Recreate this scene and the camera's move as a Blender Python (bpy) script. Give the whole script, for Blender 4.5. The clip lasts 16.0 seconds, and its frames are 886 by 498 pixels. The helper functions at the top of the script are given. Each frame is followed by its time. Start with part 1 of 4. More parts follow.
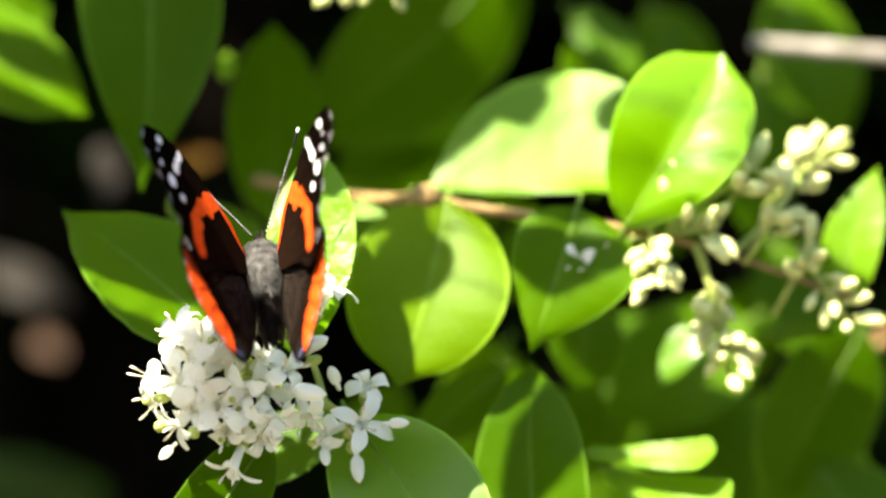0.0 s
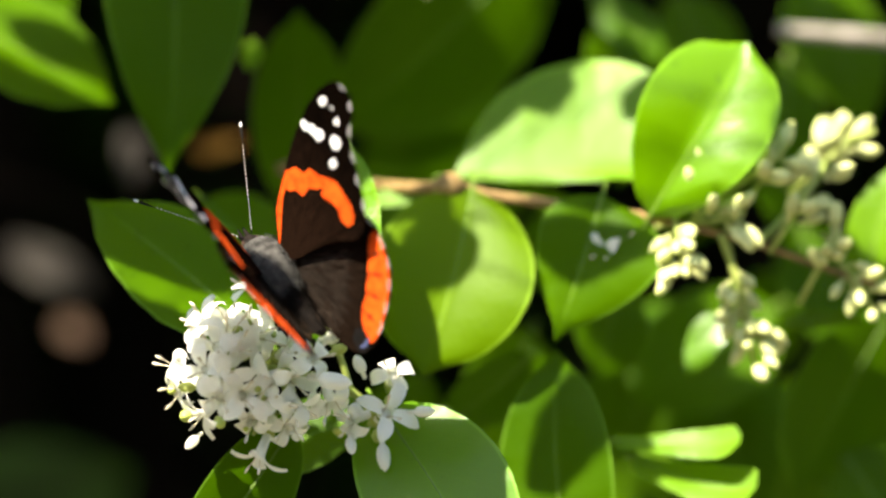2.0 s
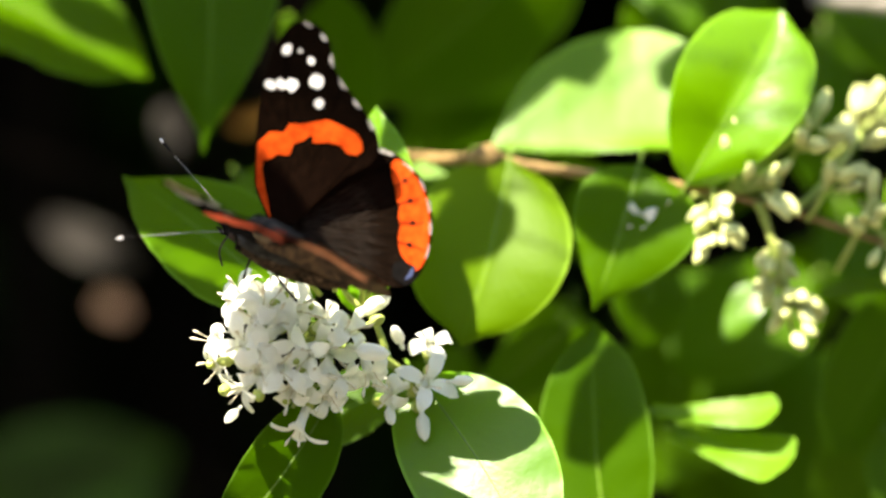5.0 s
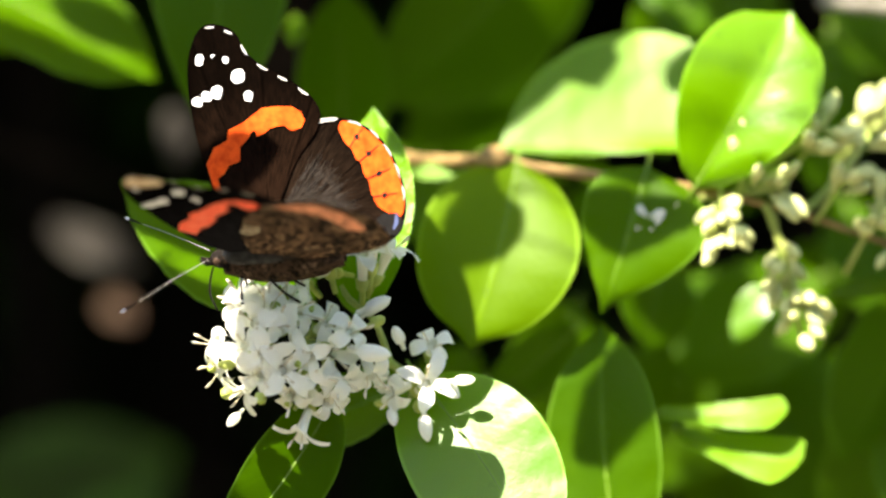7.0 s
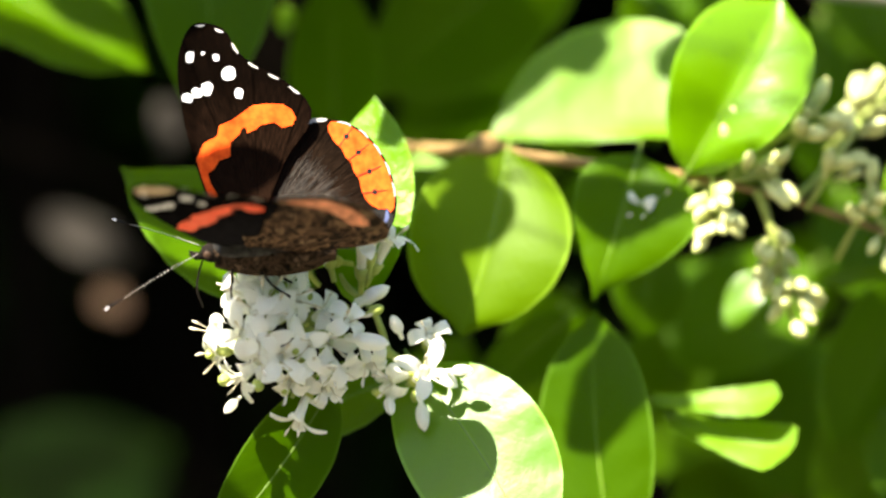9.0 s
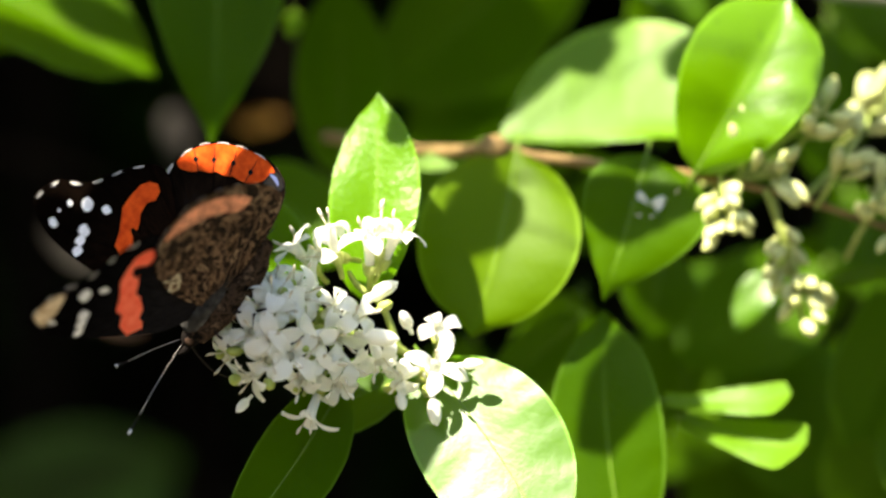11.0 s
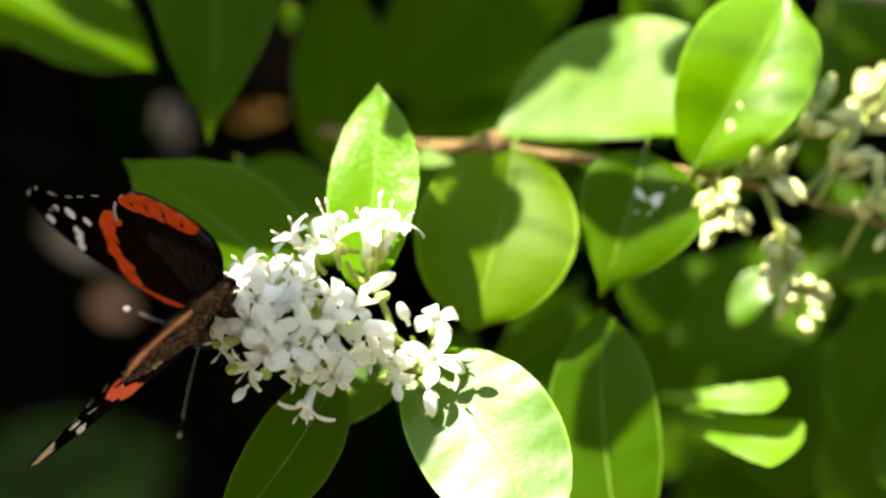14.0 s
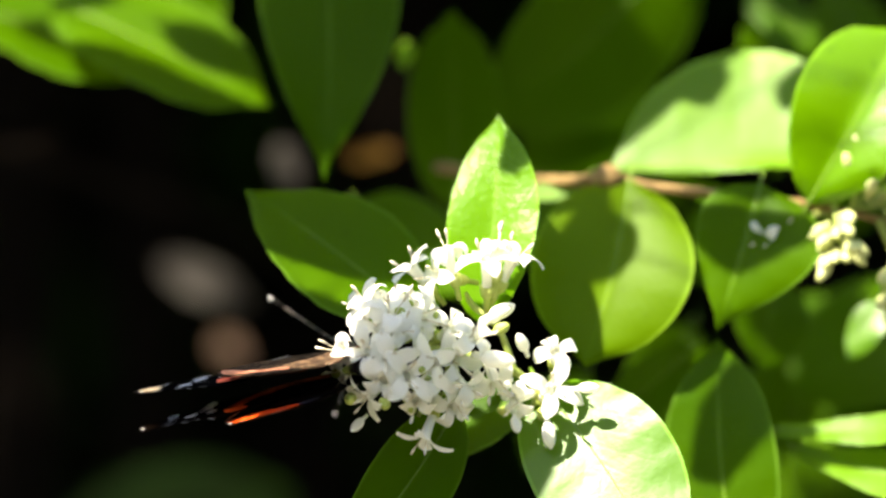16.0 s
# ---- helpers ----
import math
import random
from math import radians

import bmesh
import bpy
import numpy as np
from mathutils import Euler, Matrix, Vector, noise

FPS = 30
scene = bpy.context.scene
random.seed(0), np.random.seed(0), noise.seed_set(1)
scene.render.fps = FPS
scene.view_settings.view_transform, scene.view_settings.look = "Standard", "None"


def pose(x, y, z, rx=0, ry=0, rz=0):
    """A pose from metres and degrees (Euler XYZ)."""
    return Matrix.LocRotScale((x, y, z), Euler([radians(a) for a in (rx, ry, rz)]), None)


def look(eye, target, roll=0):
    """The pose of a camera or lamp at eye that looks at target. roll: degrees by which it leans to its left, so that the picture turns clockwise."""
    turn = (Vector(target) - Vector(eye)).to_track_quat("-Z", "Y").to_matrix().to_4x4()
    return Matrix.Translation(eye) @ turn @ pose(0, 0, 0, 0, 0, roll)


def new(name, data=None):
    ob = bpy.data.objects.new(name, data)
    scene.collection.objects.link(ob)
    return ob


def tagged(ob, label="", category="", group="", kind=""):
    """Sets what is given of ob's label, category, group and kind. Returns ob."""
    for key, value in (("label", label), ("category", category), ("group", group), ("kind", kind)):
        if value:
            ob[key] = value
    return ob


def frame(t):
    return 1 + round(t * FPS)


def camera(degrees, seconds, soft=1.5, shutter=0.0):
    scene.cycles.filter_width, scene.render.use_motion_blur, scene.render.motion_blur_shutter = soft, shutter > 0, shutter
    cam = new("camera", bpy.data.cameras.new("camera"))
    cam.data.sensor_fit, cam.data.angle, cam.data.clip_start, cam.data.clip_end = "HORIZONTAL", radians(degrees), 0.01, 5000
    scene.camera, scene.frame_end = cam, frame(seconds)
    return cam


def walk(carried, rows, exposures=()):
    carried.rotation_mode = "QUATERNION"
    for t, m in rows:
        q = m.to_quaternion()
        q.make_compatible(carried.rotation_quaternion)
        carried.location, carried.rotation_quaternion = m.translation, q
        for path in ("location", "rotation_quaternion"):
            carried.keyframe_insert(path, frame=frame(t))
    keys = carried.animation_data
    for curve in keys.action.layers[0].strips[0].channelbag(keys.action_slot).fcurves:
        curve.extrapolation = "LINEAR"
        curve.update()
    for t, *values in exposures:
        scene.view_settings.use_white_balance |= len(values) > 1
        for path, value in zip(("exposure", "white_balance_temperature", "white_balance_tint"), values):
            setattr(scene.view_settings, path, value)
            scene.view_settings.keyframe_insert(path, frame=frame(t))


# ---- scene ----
# Macro scene: a red-banded butterfly on white privet blossom. Lengths below are in millimetres
# from the blossom's centre at 1.15 m above the ground; MM turns them into metres.
MM = 0.001
HEIGHT = 1.15

# ---- camera ----
CAMERA_ROWS = (  # seconds, sideways, up (mm), yaw, pitch, roll (degrees)
    (0, 1.4, 9.2, -0.466, -0.068, 1.13),
    (0.5, 1.6, 11.2, -0.329, -0.146, 1.10),
    (1, 1.8, 12.2, -0.304, -0.168, 1.03),
    (1.5, 2.0, 12.0, -0.228, -0.208, 1.11),
    (2, 2.2, 14.1, -0.203, -0.443, 1.08),
    (2.5, 2.7, 14.9, -0.116, -0.574, 0.93),
    (3, 3.2, 14.1, -0.159, -0.578, 0.94),
    (3.5, 3.4, 12.0, -0.193, -0.444, 0.87),
    (4, 4.7, 12.8, -0.186, -0.523, 0.78),
    (4.5, 5.0, 12.7, 0.033, -0.527, 0.80),
    (5, 4.0, 11.2, 0.222, -0.542, 0.60),
    (5.2, 3.7, 11.1, 0.255, -0.567, 0.62),
    (7.3, 0.9, 10.7, 0.092, -0.502, 0.56),
    (7.5, 0.8, 10.6, 0.056, -0.548, 0.31),
    (8, 1.1, 10.5, 0.007, -0.540, 0.45),
    (8.5, 1.6, 9.5, 0.142, -0.466, 0.55),
    (9, 2.9, 8.4, 0.156, -0.473, 0.32),
    (9.2, 2.8, 7.7, 0.180, -0.446, 0.15),
    (11.3, 1.5, -0.4, 0.168, 0.007, -0.19),
    (11.5, 1.4, -1.2, 0.167, 0.050, -0.23),
    (12, 0.7, -0.9, 0.074, 0.115, -0.09),
    (12.5, 0.0, -0.0, -0.000, 0.000, -0.00),
    (13, -1.0, 0.1, 0.008, 0.078, 0.05),
    (13.5, -1.7, 0.5, -0.087, -0.032, -0.07),
    (14, -1.8, 2.0, -0.043, -0.142, 0.20),
    (14.5, -2.2, 2.0, 0.124, -0.064, 0.05),
    (15, -3.1, 1.2, 0.515, 0.161, -0.20),
    (15.5, -3.5, -0.6, 0.818, 0.401, -0.22),
    (16, -2.7, -3.2, 0.927, 0.452, -0.19),
)
cam = camera(7.8, 16.0, soft=2.4)
cam.data.dof.use_dof = True
cam.data.dof.focus_distance = 0.998
cam.data.dof.aperture_fstop = 6.3
walk(cam, [(t, pose(x * MM, -1.0, HEIGHT + z * MM, 90 + pitch, 0, yaw) @ pose(0, 0, 0, 0, 0, roll))
           for t, x, z, yaw, pitch, roll in CAMERA_ROWS],
     [(0, 2.80, 7400, 9), (1.5, 2.38, 7400, 9), (5, 2.48, 7400, 9), (8, 2.66, 7400, 9), (9.2, 2.58, 7400, 9), (11.3, 2.24, 7400, 9), (16, 2.33, 7400, 9)])

# ---- light ----
SUN_FROM = Vector((-17.4, -20.0, 35.0)).normalized()
world = bpy.data.worlds.new("sky")
scene.world = world
world.use_nodes = True
wn = world.node_tree.nodes
sky = wn.new("ShaderNodeTexSky")
sky.sky_type = "NISHITA"
sky.sun_disc = False
sky.sun_elevation = math.asin(SUN_FROM.z)
sky.sun_rotation = math.atan2(SUN_FROM.x, SUN_FROM.y)
world.node_tree.links.new(sky.outputs[0], wn["Background"].inputs[0])
wn["Background"].inputs[1].default_value = 0.084
sun_data = bpy.data.lights.new("sun", "SUN")
sun_data.energy = 4.8
sun_data.angle = radians(0.53)
sun_data.color = (1.0, 0.95, 0.86)
sun = new("sun", sun_data)
sun.matrix_world = look(SUN_FROM * 5, (0, 0, 0))


# ---- materials ----
class Nodes:
    """Short hand for building a node material."""

    def __init__(self, name):
        self.mat = bpy.data.materials.new(name)
        self.mat.use_nodes = True
        self.tree = self.mat.node_tree
        self.bsdf = self.tree.nodes["Principled BSDF"]
        self.out = self.tree.nodes["Material Output"]

    def node(self, kind, **values):
        n = self.tree.nodes.new(kind)
        for key, value in values.items():
            n.inputs[key].default_value = value
        return n

    def link(self, a, b):
        self.tree.links.new(a, b)

    def coords(self, which="Object"):
        return self.node("ShaderNodeTexCoord").outputs[which]

    def noise(self, scale, detail=4.0, rough=0.55, vector=None):
        n = self.node("ShaderNodeTexNoise", Scale=scale, Detail=detail, Roughness=rough)
        self.link(vector or self.coords(), n.inputs["Vector"])
        return n.outputs["Fac"]

    def ramp(self, fac, stops):
        n = self.node("ShaderNodeValToRGB")
        e = n.color_ramp.elements
        while len(e) < len(stops):
            e.new(0.5)
        for k, (at, col) in enumerate(stops):
            e[k].position = at
            e[k].color = (*col, 1) if len(col) == 3 else col
        self.link(fac, n.inputs[0])
        return n.outputs["Color"]

    def mix(self, fac, a, b, mode="MIX"):
        n = self.node("ShaderNodeMix")
        n.data_type = "RGBA"
        n.blend_type = mode
        for sock, value in ((n.inputs[0], fac), (n.inputs[6], a), (n.inputs[7], b)):
            if isinstance(value, (int, float)):
                sock.default_value = value
            elif isinstance(value, tuple):
                sock.default_value = (*value, 1)
            else:
                self.link(value, sock)
        return n.outputs[2]

    def math(self, op, a, b=0.0, c=0.0):
        n = self.node("ShaderNodeMath")
        n.operation = op
        for k, value in enumerate((a, b, c)):
            if isinstance(value, (int, float)):
                n.inputs[k].default_value = value
            else:
                self.link(value, n.inputs[k])
        return n.outputs[0]

    def bump(self, height, strength, distance):
        n = self.node("ShaderNodeBump", Strength=strength, Distance=distance)
        self.link(height, n.inputs["Height"])
        self.link(n.outputs[0], self.bsdf.inputs["Normal"])
        return n.outputs[0]

    def base(self, color, rough=0.6, spec=0.5):
        if isinstance(color, tuple):
            self.bsdf.inputs["Base Color"].default_value = (*color, 1)
        else:
            self.link(color, self.bsdf.inputs["Base Color"])
        self.bsdf.inputs["Roughness"].default_value = rough
        self.bsdf.inputs["Specular IOR Level"].default_value = spec

    def translucent(self, color, amount, normal=None):
        t = self.node("ShaderNodeBsdfTranslucent")
        if isinstance(color, tuple):
            t.inputs["Color"].default_value = (*color, 1)
        else:
            self.link(color, t.inputs["Color"])
        if normal is not None:
            self.link(normal, t.inputs["Normal"])
        m = self.node("ShaderNodeMixShader")
        m.inputs[0].default_value = amount
        self.link(self.bsdf.outputs[0], m.inputs[1])
        self.link(t.outputs[0], m.inputs[2])
        self.link(m.outputs[0], self.out.inputs[0])


def leaf_material(name, deep, light, through_color, rough, thin, gloss, relief=0.22):
    m = Nodes(name)
    uv = m.coords("UV")
    sep = m.node("ShaderNodeSeparateXYZ")
    m.link(uv, sep.inputs[0])
    u = m.math("ABSOLUTE", m.math("SUBTRACT", sep.outputs[0], 0.5))
    v = sep.outputs[1]
    # side veins run forward from the midrib in shallow arcs
    arc = m.math("SUBTRACT", m.math("MULTIPLY", v, 8.0), m.math("MULTIPLY", m.math("POWER", u, 0.8), 5.0))
    saw = m.math("ABSOLUTE", m.math("SUBTRACT", m.math("FRACT", arc), 0.5))
    vein = m.math("SMOOTH_MIN", m.math("MULTIPLY", saw, 6.0), 1.0, 0.3)
    fine = m.noise(900.0, 3.0)
    broad = m.noise(70.0, 3.0)
    info = m.node("ShaderNodeObjectInfo")
    shade = m.math("ADD", m.math("MULTIPLY", broad, 0.8), m.math("MULTIPLY", info.outputs["Random"], 0.45))
    col = m.mix(m.math("MULTIPLY", shade, 0.85), deep, light)
    col = m.mix(m.math("MULTIPLY", m.math("SUBTRACT", 1.0, vein), 0.07), col, light)
    rib = m.math("LESS_THAN", u, 0.018)
    col = m.mix(m.math("MULTIPLY", rib, 0.5), col, tuple(min(1, 1.3 * c) for c in light))
    speck = m.math("GREATER_THAN", m.noise(420.0, 2.0), 0.70)
    col = m.mix(m.math("MULTIPLY", speck, 0.4), col, tuple(0.5 * c for c in deep))
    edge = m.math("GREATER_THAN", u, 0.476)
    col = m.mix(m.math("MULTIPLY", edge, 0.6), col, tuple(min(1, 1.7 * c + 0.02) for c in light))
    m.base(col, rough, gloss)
    h = m.math("ADD", m.math("MULTIPLY", vein, 0.16), m.math("MULTIPLY", fine, 0.9))
    n = m.bump(h, relief, 0.0003)
    m.translucent(m.mix(m.math("MULTIPLY", broad, 0.5), through_color, light), thin, n)
    return m.mat


LEAF = leaf_material("privet_leaf", (0.012, 0.046, 0.0005), (0.050, 0.118, 0.0008), (0.20, 0.37, 0.001), 0.42, 0.33, 0.06)
# paler copies for leaves in the sun; part of the sunlight is painted in
SUNLIT_LEAF = leaf_material("sunlit_privet_leaf", (0.055, 0.145, 0.002), (0.118, 0.25, 0.004), (0.25, 0.46, 0.002), 0.46, 0.36, 0.20)
SUNLIT_WAXY = leaf_material("sunlit_waxy_leaf", (0.034, 0.112, 0.001), (0.082, 0.205, 0.002), (0.25, 0.46, 0.002), 0.35, 0.34, 0.28, 0.12)
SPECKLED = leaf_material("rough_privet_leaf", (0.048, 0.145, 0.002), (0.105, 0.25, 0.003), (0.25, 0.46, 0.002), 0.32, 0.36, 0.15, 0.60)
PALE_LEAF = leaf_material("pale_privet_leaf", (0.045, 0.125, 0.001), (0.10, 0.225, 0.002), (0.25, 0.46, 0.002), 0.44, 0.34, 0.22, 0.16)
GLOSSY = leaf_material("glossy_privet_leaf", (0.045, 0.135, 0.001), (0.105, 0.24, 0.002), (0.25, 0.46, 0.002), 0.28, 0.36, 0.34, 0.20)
OLIVE = leaf_material("olive_privet_leaf", (0.046, 0.105, 0.001), (0.100, 0.190, 0.002), (0.27, 0.42, 0.002), 0.46, 0.40, 0.09)
# near-black copy of the leaf; the hedge's deep shade is in its colour
SHADED_LEAF = leaf_material("shaded_privet_leaf", (0.004, 0.019, 0.0014), (0.012, 0.042, 0.003), (0.028, 0.08, 0.002), 0.5, 0.30, 0.2)


def rough_material(name, stops, scale, rough=0.8, bump=0.4, distance=0.0005, detail=6.0, spec=0.3):
    m = Nodes(name)
    fac = m.noise(scale, detail, 0.6)
    m.base(m.ramp(fac, stops), rough, spec)
    m.bump(m.noise(scale * 3, 5.0), bump, distance)
    return m.mat


RIB = rough_material("leaf_rib", ((0.3, (0.07, 0.14, 0.012)), (0.7, (0.13, 0.22, 0.025))), 400, 0.5, 0.1)
STEM = rough_material("green_stem", ((0.3, (0.20, 0.28, 0.05)), (0.7, (0.36, 0.40, 0.12))), 300, 0.55, 0.2)
TWIG = rough_material("tan_twig", ((0.3, (0.12, 0.075, 0.025)), (0.6, (0.25, 0.16, 0.06)), (0.8, (0.33, 0.23, 0.10))), 250, 0.75, 0.5)
# bark far below its own tone; the shrub's deep shade is in the colour
BARK = rough_material("shaded_bark", ((0.3, (0.002, 0.0014, 0.001)), (0.7, (0.006, 0.0042, 0.003))), 90, 0.9, 0.8, 0.002, spec=0.03)
FLECK_PINK = rough_material("fleck_leaf", ((0.3, (0.030, 0.018, 0.012)), (0.7, (0.066, 0.043, 0.031))), 120, 0.8, 0.5, spec=0.03)
GREY = rough_material("grey_fleck", ((0.3, (0.018, 0.016, 0.014)), (0.7, (0.040, 0.036, 0.032))), 140, 0.8, 0.5, spec=0.03)
OCHRE = rough_material("ochre_leaf", ((0.3, (0.045, 0.022, 0.005)), (0.7, (0.09, 0.05, 0.011))), 120, 0.8, 0.5, spec=0.03)
STICK = rough_material("weathered_stick", ((0.3, (0.10, 0.09, 0.075)), (0.7, (0.24, 0.22, 0.19))), 140, 0.8, 0.5, spec=0.1)
SHADE_CORE = rough_material("hedge_shade_core", ((0.3, (0.0012, 0.0016, 0.001)), (0.7, (0.004, 0.005, 0.0026))), 12, 0.95, 0.8, 0.01, spec=0.03)
CLIPPED = rough_material("clipped_hedge", ((0.3, (0.012, 0.035, 0.004)), (0.7, (0.05, 0.11, 0.015))), 30, 0.8, 0.9, 0.02)
# unseen ground, made pale so that it bounces fill light onto the blossom
SOIL = rough_material("bounce_ground", ((0.3, (0.10, 0.088, 0.070)), (0.7, (0.21, 0.19, 0.155))), 14, 0.95, 0.8, 0.01)


def petal_material():
    m = Nodes("white_petal")
    n = m.noise(500.0, 3.0)
    m.base(m.ramp(n, ((0.3, (0.85, 0.85, 0.78)), (0.6, (0.91, 0.91, 0.86)))), 0.55, 0.35)
    b = m.bump(m.noise(1500.0, 3.0), 0.2, 0.0002)
    m.translucent((0.90, 0.90, 0.80), 0.46, b)
    return m.mat


PETAL = petal_material()
BUD = rough_material("cream_bud", ((0.3, (0.36, 0.40, 0.13)), (0.7, (0.56, 0.58, 0.28))), 300, 0.5, 0.2)
CALYX = rough_material("calyx_green", ((0.3, (0.26, 0.34, 0.06)), (0.7, (0.45, 0.50, 0.14))), 400, 0.5, 0.2)
ANTHER = rough_material("anther_tan", ((0.3, (0.55, 0.48, 0.32)), (0.7, (0.72, 0.68, 0.55))), 800, 0.7, 0.2)


def wing_upper_material(name, dark, mid):
    m = Nodes(name)
    sep = m.node("ShaderNodeSeparateXYZ")
    m.link(m.coords("UV"), sep.inputs[0])
    x, y = m.math("SUBTRACT", sep.outputs[0], 0.03), m.math("SUBTRACT", sep.outputs[1], 0.52)
    ang = m.math("ARCTAN2", y, x)
    rad = m.math("SQRT", m.math("ADD", m.math("MULTIPLY", x, x), m.math("MULTIPLY", y, y)))
    comb = m.node("ShaderNodeCombineXYZ")
    m.link(m.math("MULTIPLY", ang, 22.0), comb.inputs[0])
    m.link(m.math("MULTIPLY", rad, 5.0), comb.inputs[1])
    streak = m.noise(3.0, 5.0, 0.65, comb.outputs[0])
    scales = m.noise(1400.0, 2.0, 0.6, m.coords("Object"))
    inner = m.math("SUBTRACT", 1.0, m.math("MULTIPLY", rad, 1.5))
    fac = m.math("MULTIPLY", m.math("POWER", streak, 3.0), m.math("ADD", 0.12, m.math("MULTIPLY", m.math("MAXIMUM", inner, 0.0), 1.9)))
    col = m.mix(m.math("MINIMUM", m.math("MULTIPLY", fac, 4.0), 1.0), dark, mid)
    vein = m.math("LESS_THAN", m.math("ABSOLUTE", m.math("SUBTRACT", m.math("FRACT", m.math("MULTIPLY", ang, 3.2)), 0.5)), 0.03)
    col = m.mix(m.math("MULTIPLY", vein, 0.55), col, tuple(c * 0.35 for c in dark))
    col = m.mix(m.math("MULTIPLY", scales, 0.30), col, tuple(c * 0.4 for c in dark))
    m.base(col, 0.8, 0.0)
    m.bump(m.math("ADD", streak, m.math("MULTIPLY", scales, 0.4)), 0.35, 0.0002)
    return m.mat


def wing_under_material():
    m = Nodes("wing_underside")
    sep = m.node("ShaderNodeSeparateXYZ")
    m.link(m.coords("UV"), sep.inputs[0])
    x, y = m.math("SUBTRACT", sep.outputs[0], -0.02), m.math("SUBTRACT", sep.outputs[1], 0.54)
    ang = m.math("ARCTAN2", y, x)
    rad = m.math("SQRT", m.math("ADD", m.math("MULTIPLY", x, x), m.math("MULTIPLY", y, y)))
    warp = m.noise(160.0, 3.0)
    comb = m.node("ShaderNodeCombineXYZ")
    m.link(m.math("ADD", m.math("MULTIPLY", ang, 4.2), m.math("MULTIPLY", warp, 1.6)), comb.inputs[0])
    m.link(m.math("ADD", m.math("MULTIPLY", rad, 10.5), m.math("MULTIPLY", warp, 2.2)), comb.inputs[1])
    marble = m.noise(1.0, 4.0, 0.6, comb.outputs[0])
    grain = m.noise(1500.0, 3.0)
    fac = m.math("ADD", marble, m.math("MULTIPLY", m.math("SUBTRACT", grain, 0.5), 0.10))
    col = m.ramp(fac, ((0.36, (0.003, 0.002, 0.0015)), (0.43, (0.050, 0.027, 0.015)), (0.465, (0.22, 0.135, 0.080)), (0.485, (0.022, 0.013, 0.008)),
                       (0.535, (0.003, 0.002, 0.002)), (0.585, (0.070, 0.038, 0.022)), (0.625, (0.32, 0.22, 0.14)), (0.65, (0.008, 0.006, 0.004))))
    vein = m.math("LESS_THAN", m.math("ABSOLUTE", m.math("SUBTRACT", m.math("FRACT", m.math("MULTIPLY", ang, 2.7)), 0.5)), 0.035)
    col = m.mix(m.math("MULTIPLY", vein, 0.6), col, (0.13, 0.08, 0.05))
    m.base(col, 0.8, 0.05)
    m.bump(m.noise(900.0, 4.0), 0.3, 0.0002)
    return m.mat


def hair_material(name, stops):
    m = Nodes(name)
    m.base(m.ramp(m.node("ShaderNodeNewGeometry").outputs["Random Per Island"], stops), 0.6, 0.2)
    return m.mat


def scale_material(name, a, b, rough=0.6):
    m = Nodes(name)
    col = m.ramp(m.noise(700.0, 4.0), ((0.3, a), (0.65, b)))
    m.base(col, rough, 0.08)
    m.bump(m.noise(2200.0, 3.0), 0.25, 0.0001)
    return m.mat


WING_FORE = wing_upper_material("forewing_brown", (0.0012, 0.0008, 0.0006), (0.013, 0.0065, 0.004))
WING_HIND = wing_upper_material("hindwing_brown", (0.0014, 0.0009, 0.0007), (0.015, 0.009, 0.006))
WING_UNDER = wing_under_material()
UNDER_FORE = wing_upper_material("forewing_underside", (0.0014, 0.0011, 0.0011), (0.015, 0.014, 0.016))
ORANGE = scale_material("orange_band", (0.42, 0.035, 0.003), (0.66, 0.080, 0.009), 0.75)
ORANGE_UNDER = scale_material("pink_red_band", (0.80, 0.090, 0.045), (0.92, 0.175, 0.10), 0.7)
WHITE = scale_material("white_scales", (0.64, 0.64, 0.66), (0.78, 0.78, 0.80), 0.7)
PALE = scale_material("pale_scales", (0.20, 0.19, 0.18), (0.42, 0.40, 0.38))
FRINGE = scale_material("fringe_scales", (0.30, 0.29, 0.28), (0.52, 0.51, 0.49))
BLACK = scale_material("black_scales", (0.002, 0.002, 0.002), (0.006, 0.005, 0.005))
BLUE = scale_material("blue_scales", (0.02, 0.03, 0.08), (0.07, 0.09, 0.19))
HEM_UNDER = scale_material("dull_pink_scales", (0.20, 0.080, 0.048), (0.84, 0.34, 0.20), 0.8)
FOLD = rough_material("brown_fold", ((0.40, (0.004, 0.003, 0.002)), (0.50, (0.060, 0.037, 0.023)), (0.56, (0.008, 0.006, 0.004)), (0.66, (0.13, 0.085, 0.055))), 420, 0.85, 0.3, 0.0002, spec=0.05)
RING = scale_material("pale_ring_scales", (0.30, 0.29, 0.26), (0.50, 0.48, 0.45))
TAN = scale_material("tan_scales", (0.32, 0.21, 0.12), (0.74, 0.58, 0.40), 0.8)
CREAM = scale_material("cream_scales", (0.42, 0.34, 0.22), (0.80, 0.70, 0.54), 0.8)
FUR = scale_material("grey_fur", (0.012, 0.012, 0.012), (0.072, 0.070, 0.066), 0.85)
WING_HAIR = hair_material("brown_wing_hair", ((0.0, (0.002, 0.0015, 0.001)), (0.55, (0.016, 0.011, 0.008)), (1.0, (0.040, 0.029, 0.022))))
FUR_DARK = scale_material("brown_fur", (0.002, 0.0015, 0.0015), (0.009, 0.0065, 0.005), 0.85)
EYE = scale_material("dark_eye", (0.02, 0.012, 0.010), (0.05, 0.03, 0.02), 0.25)
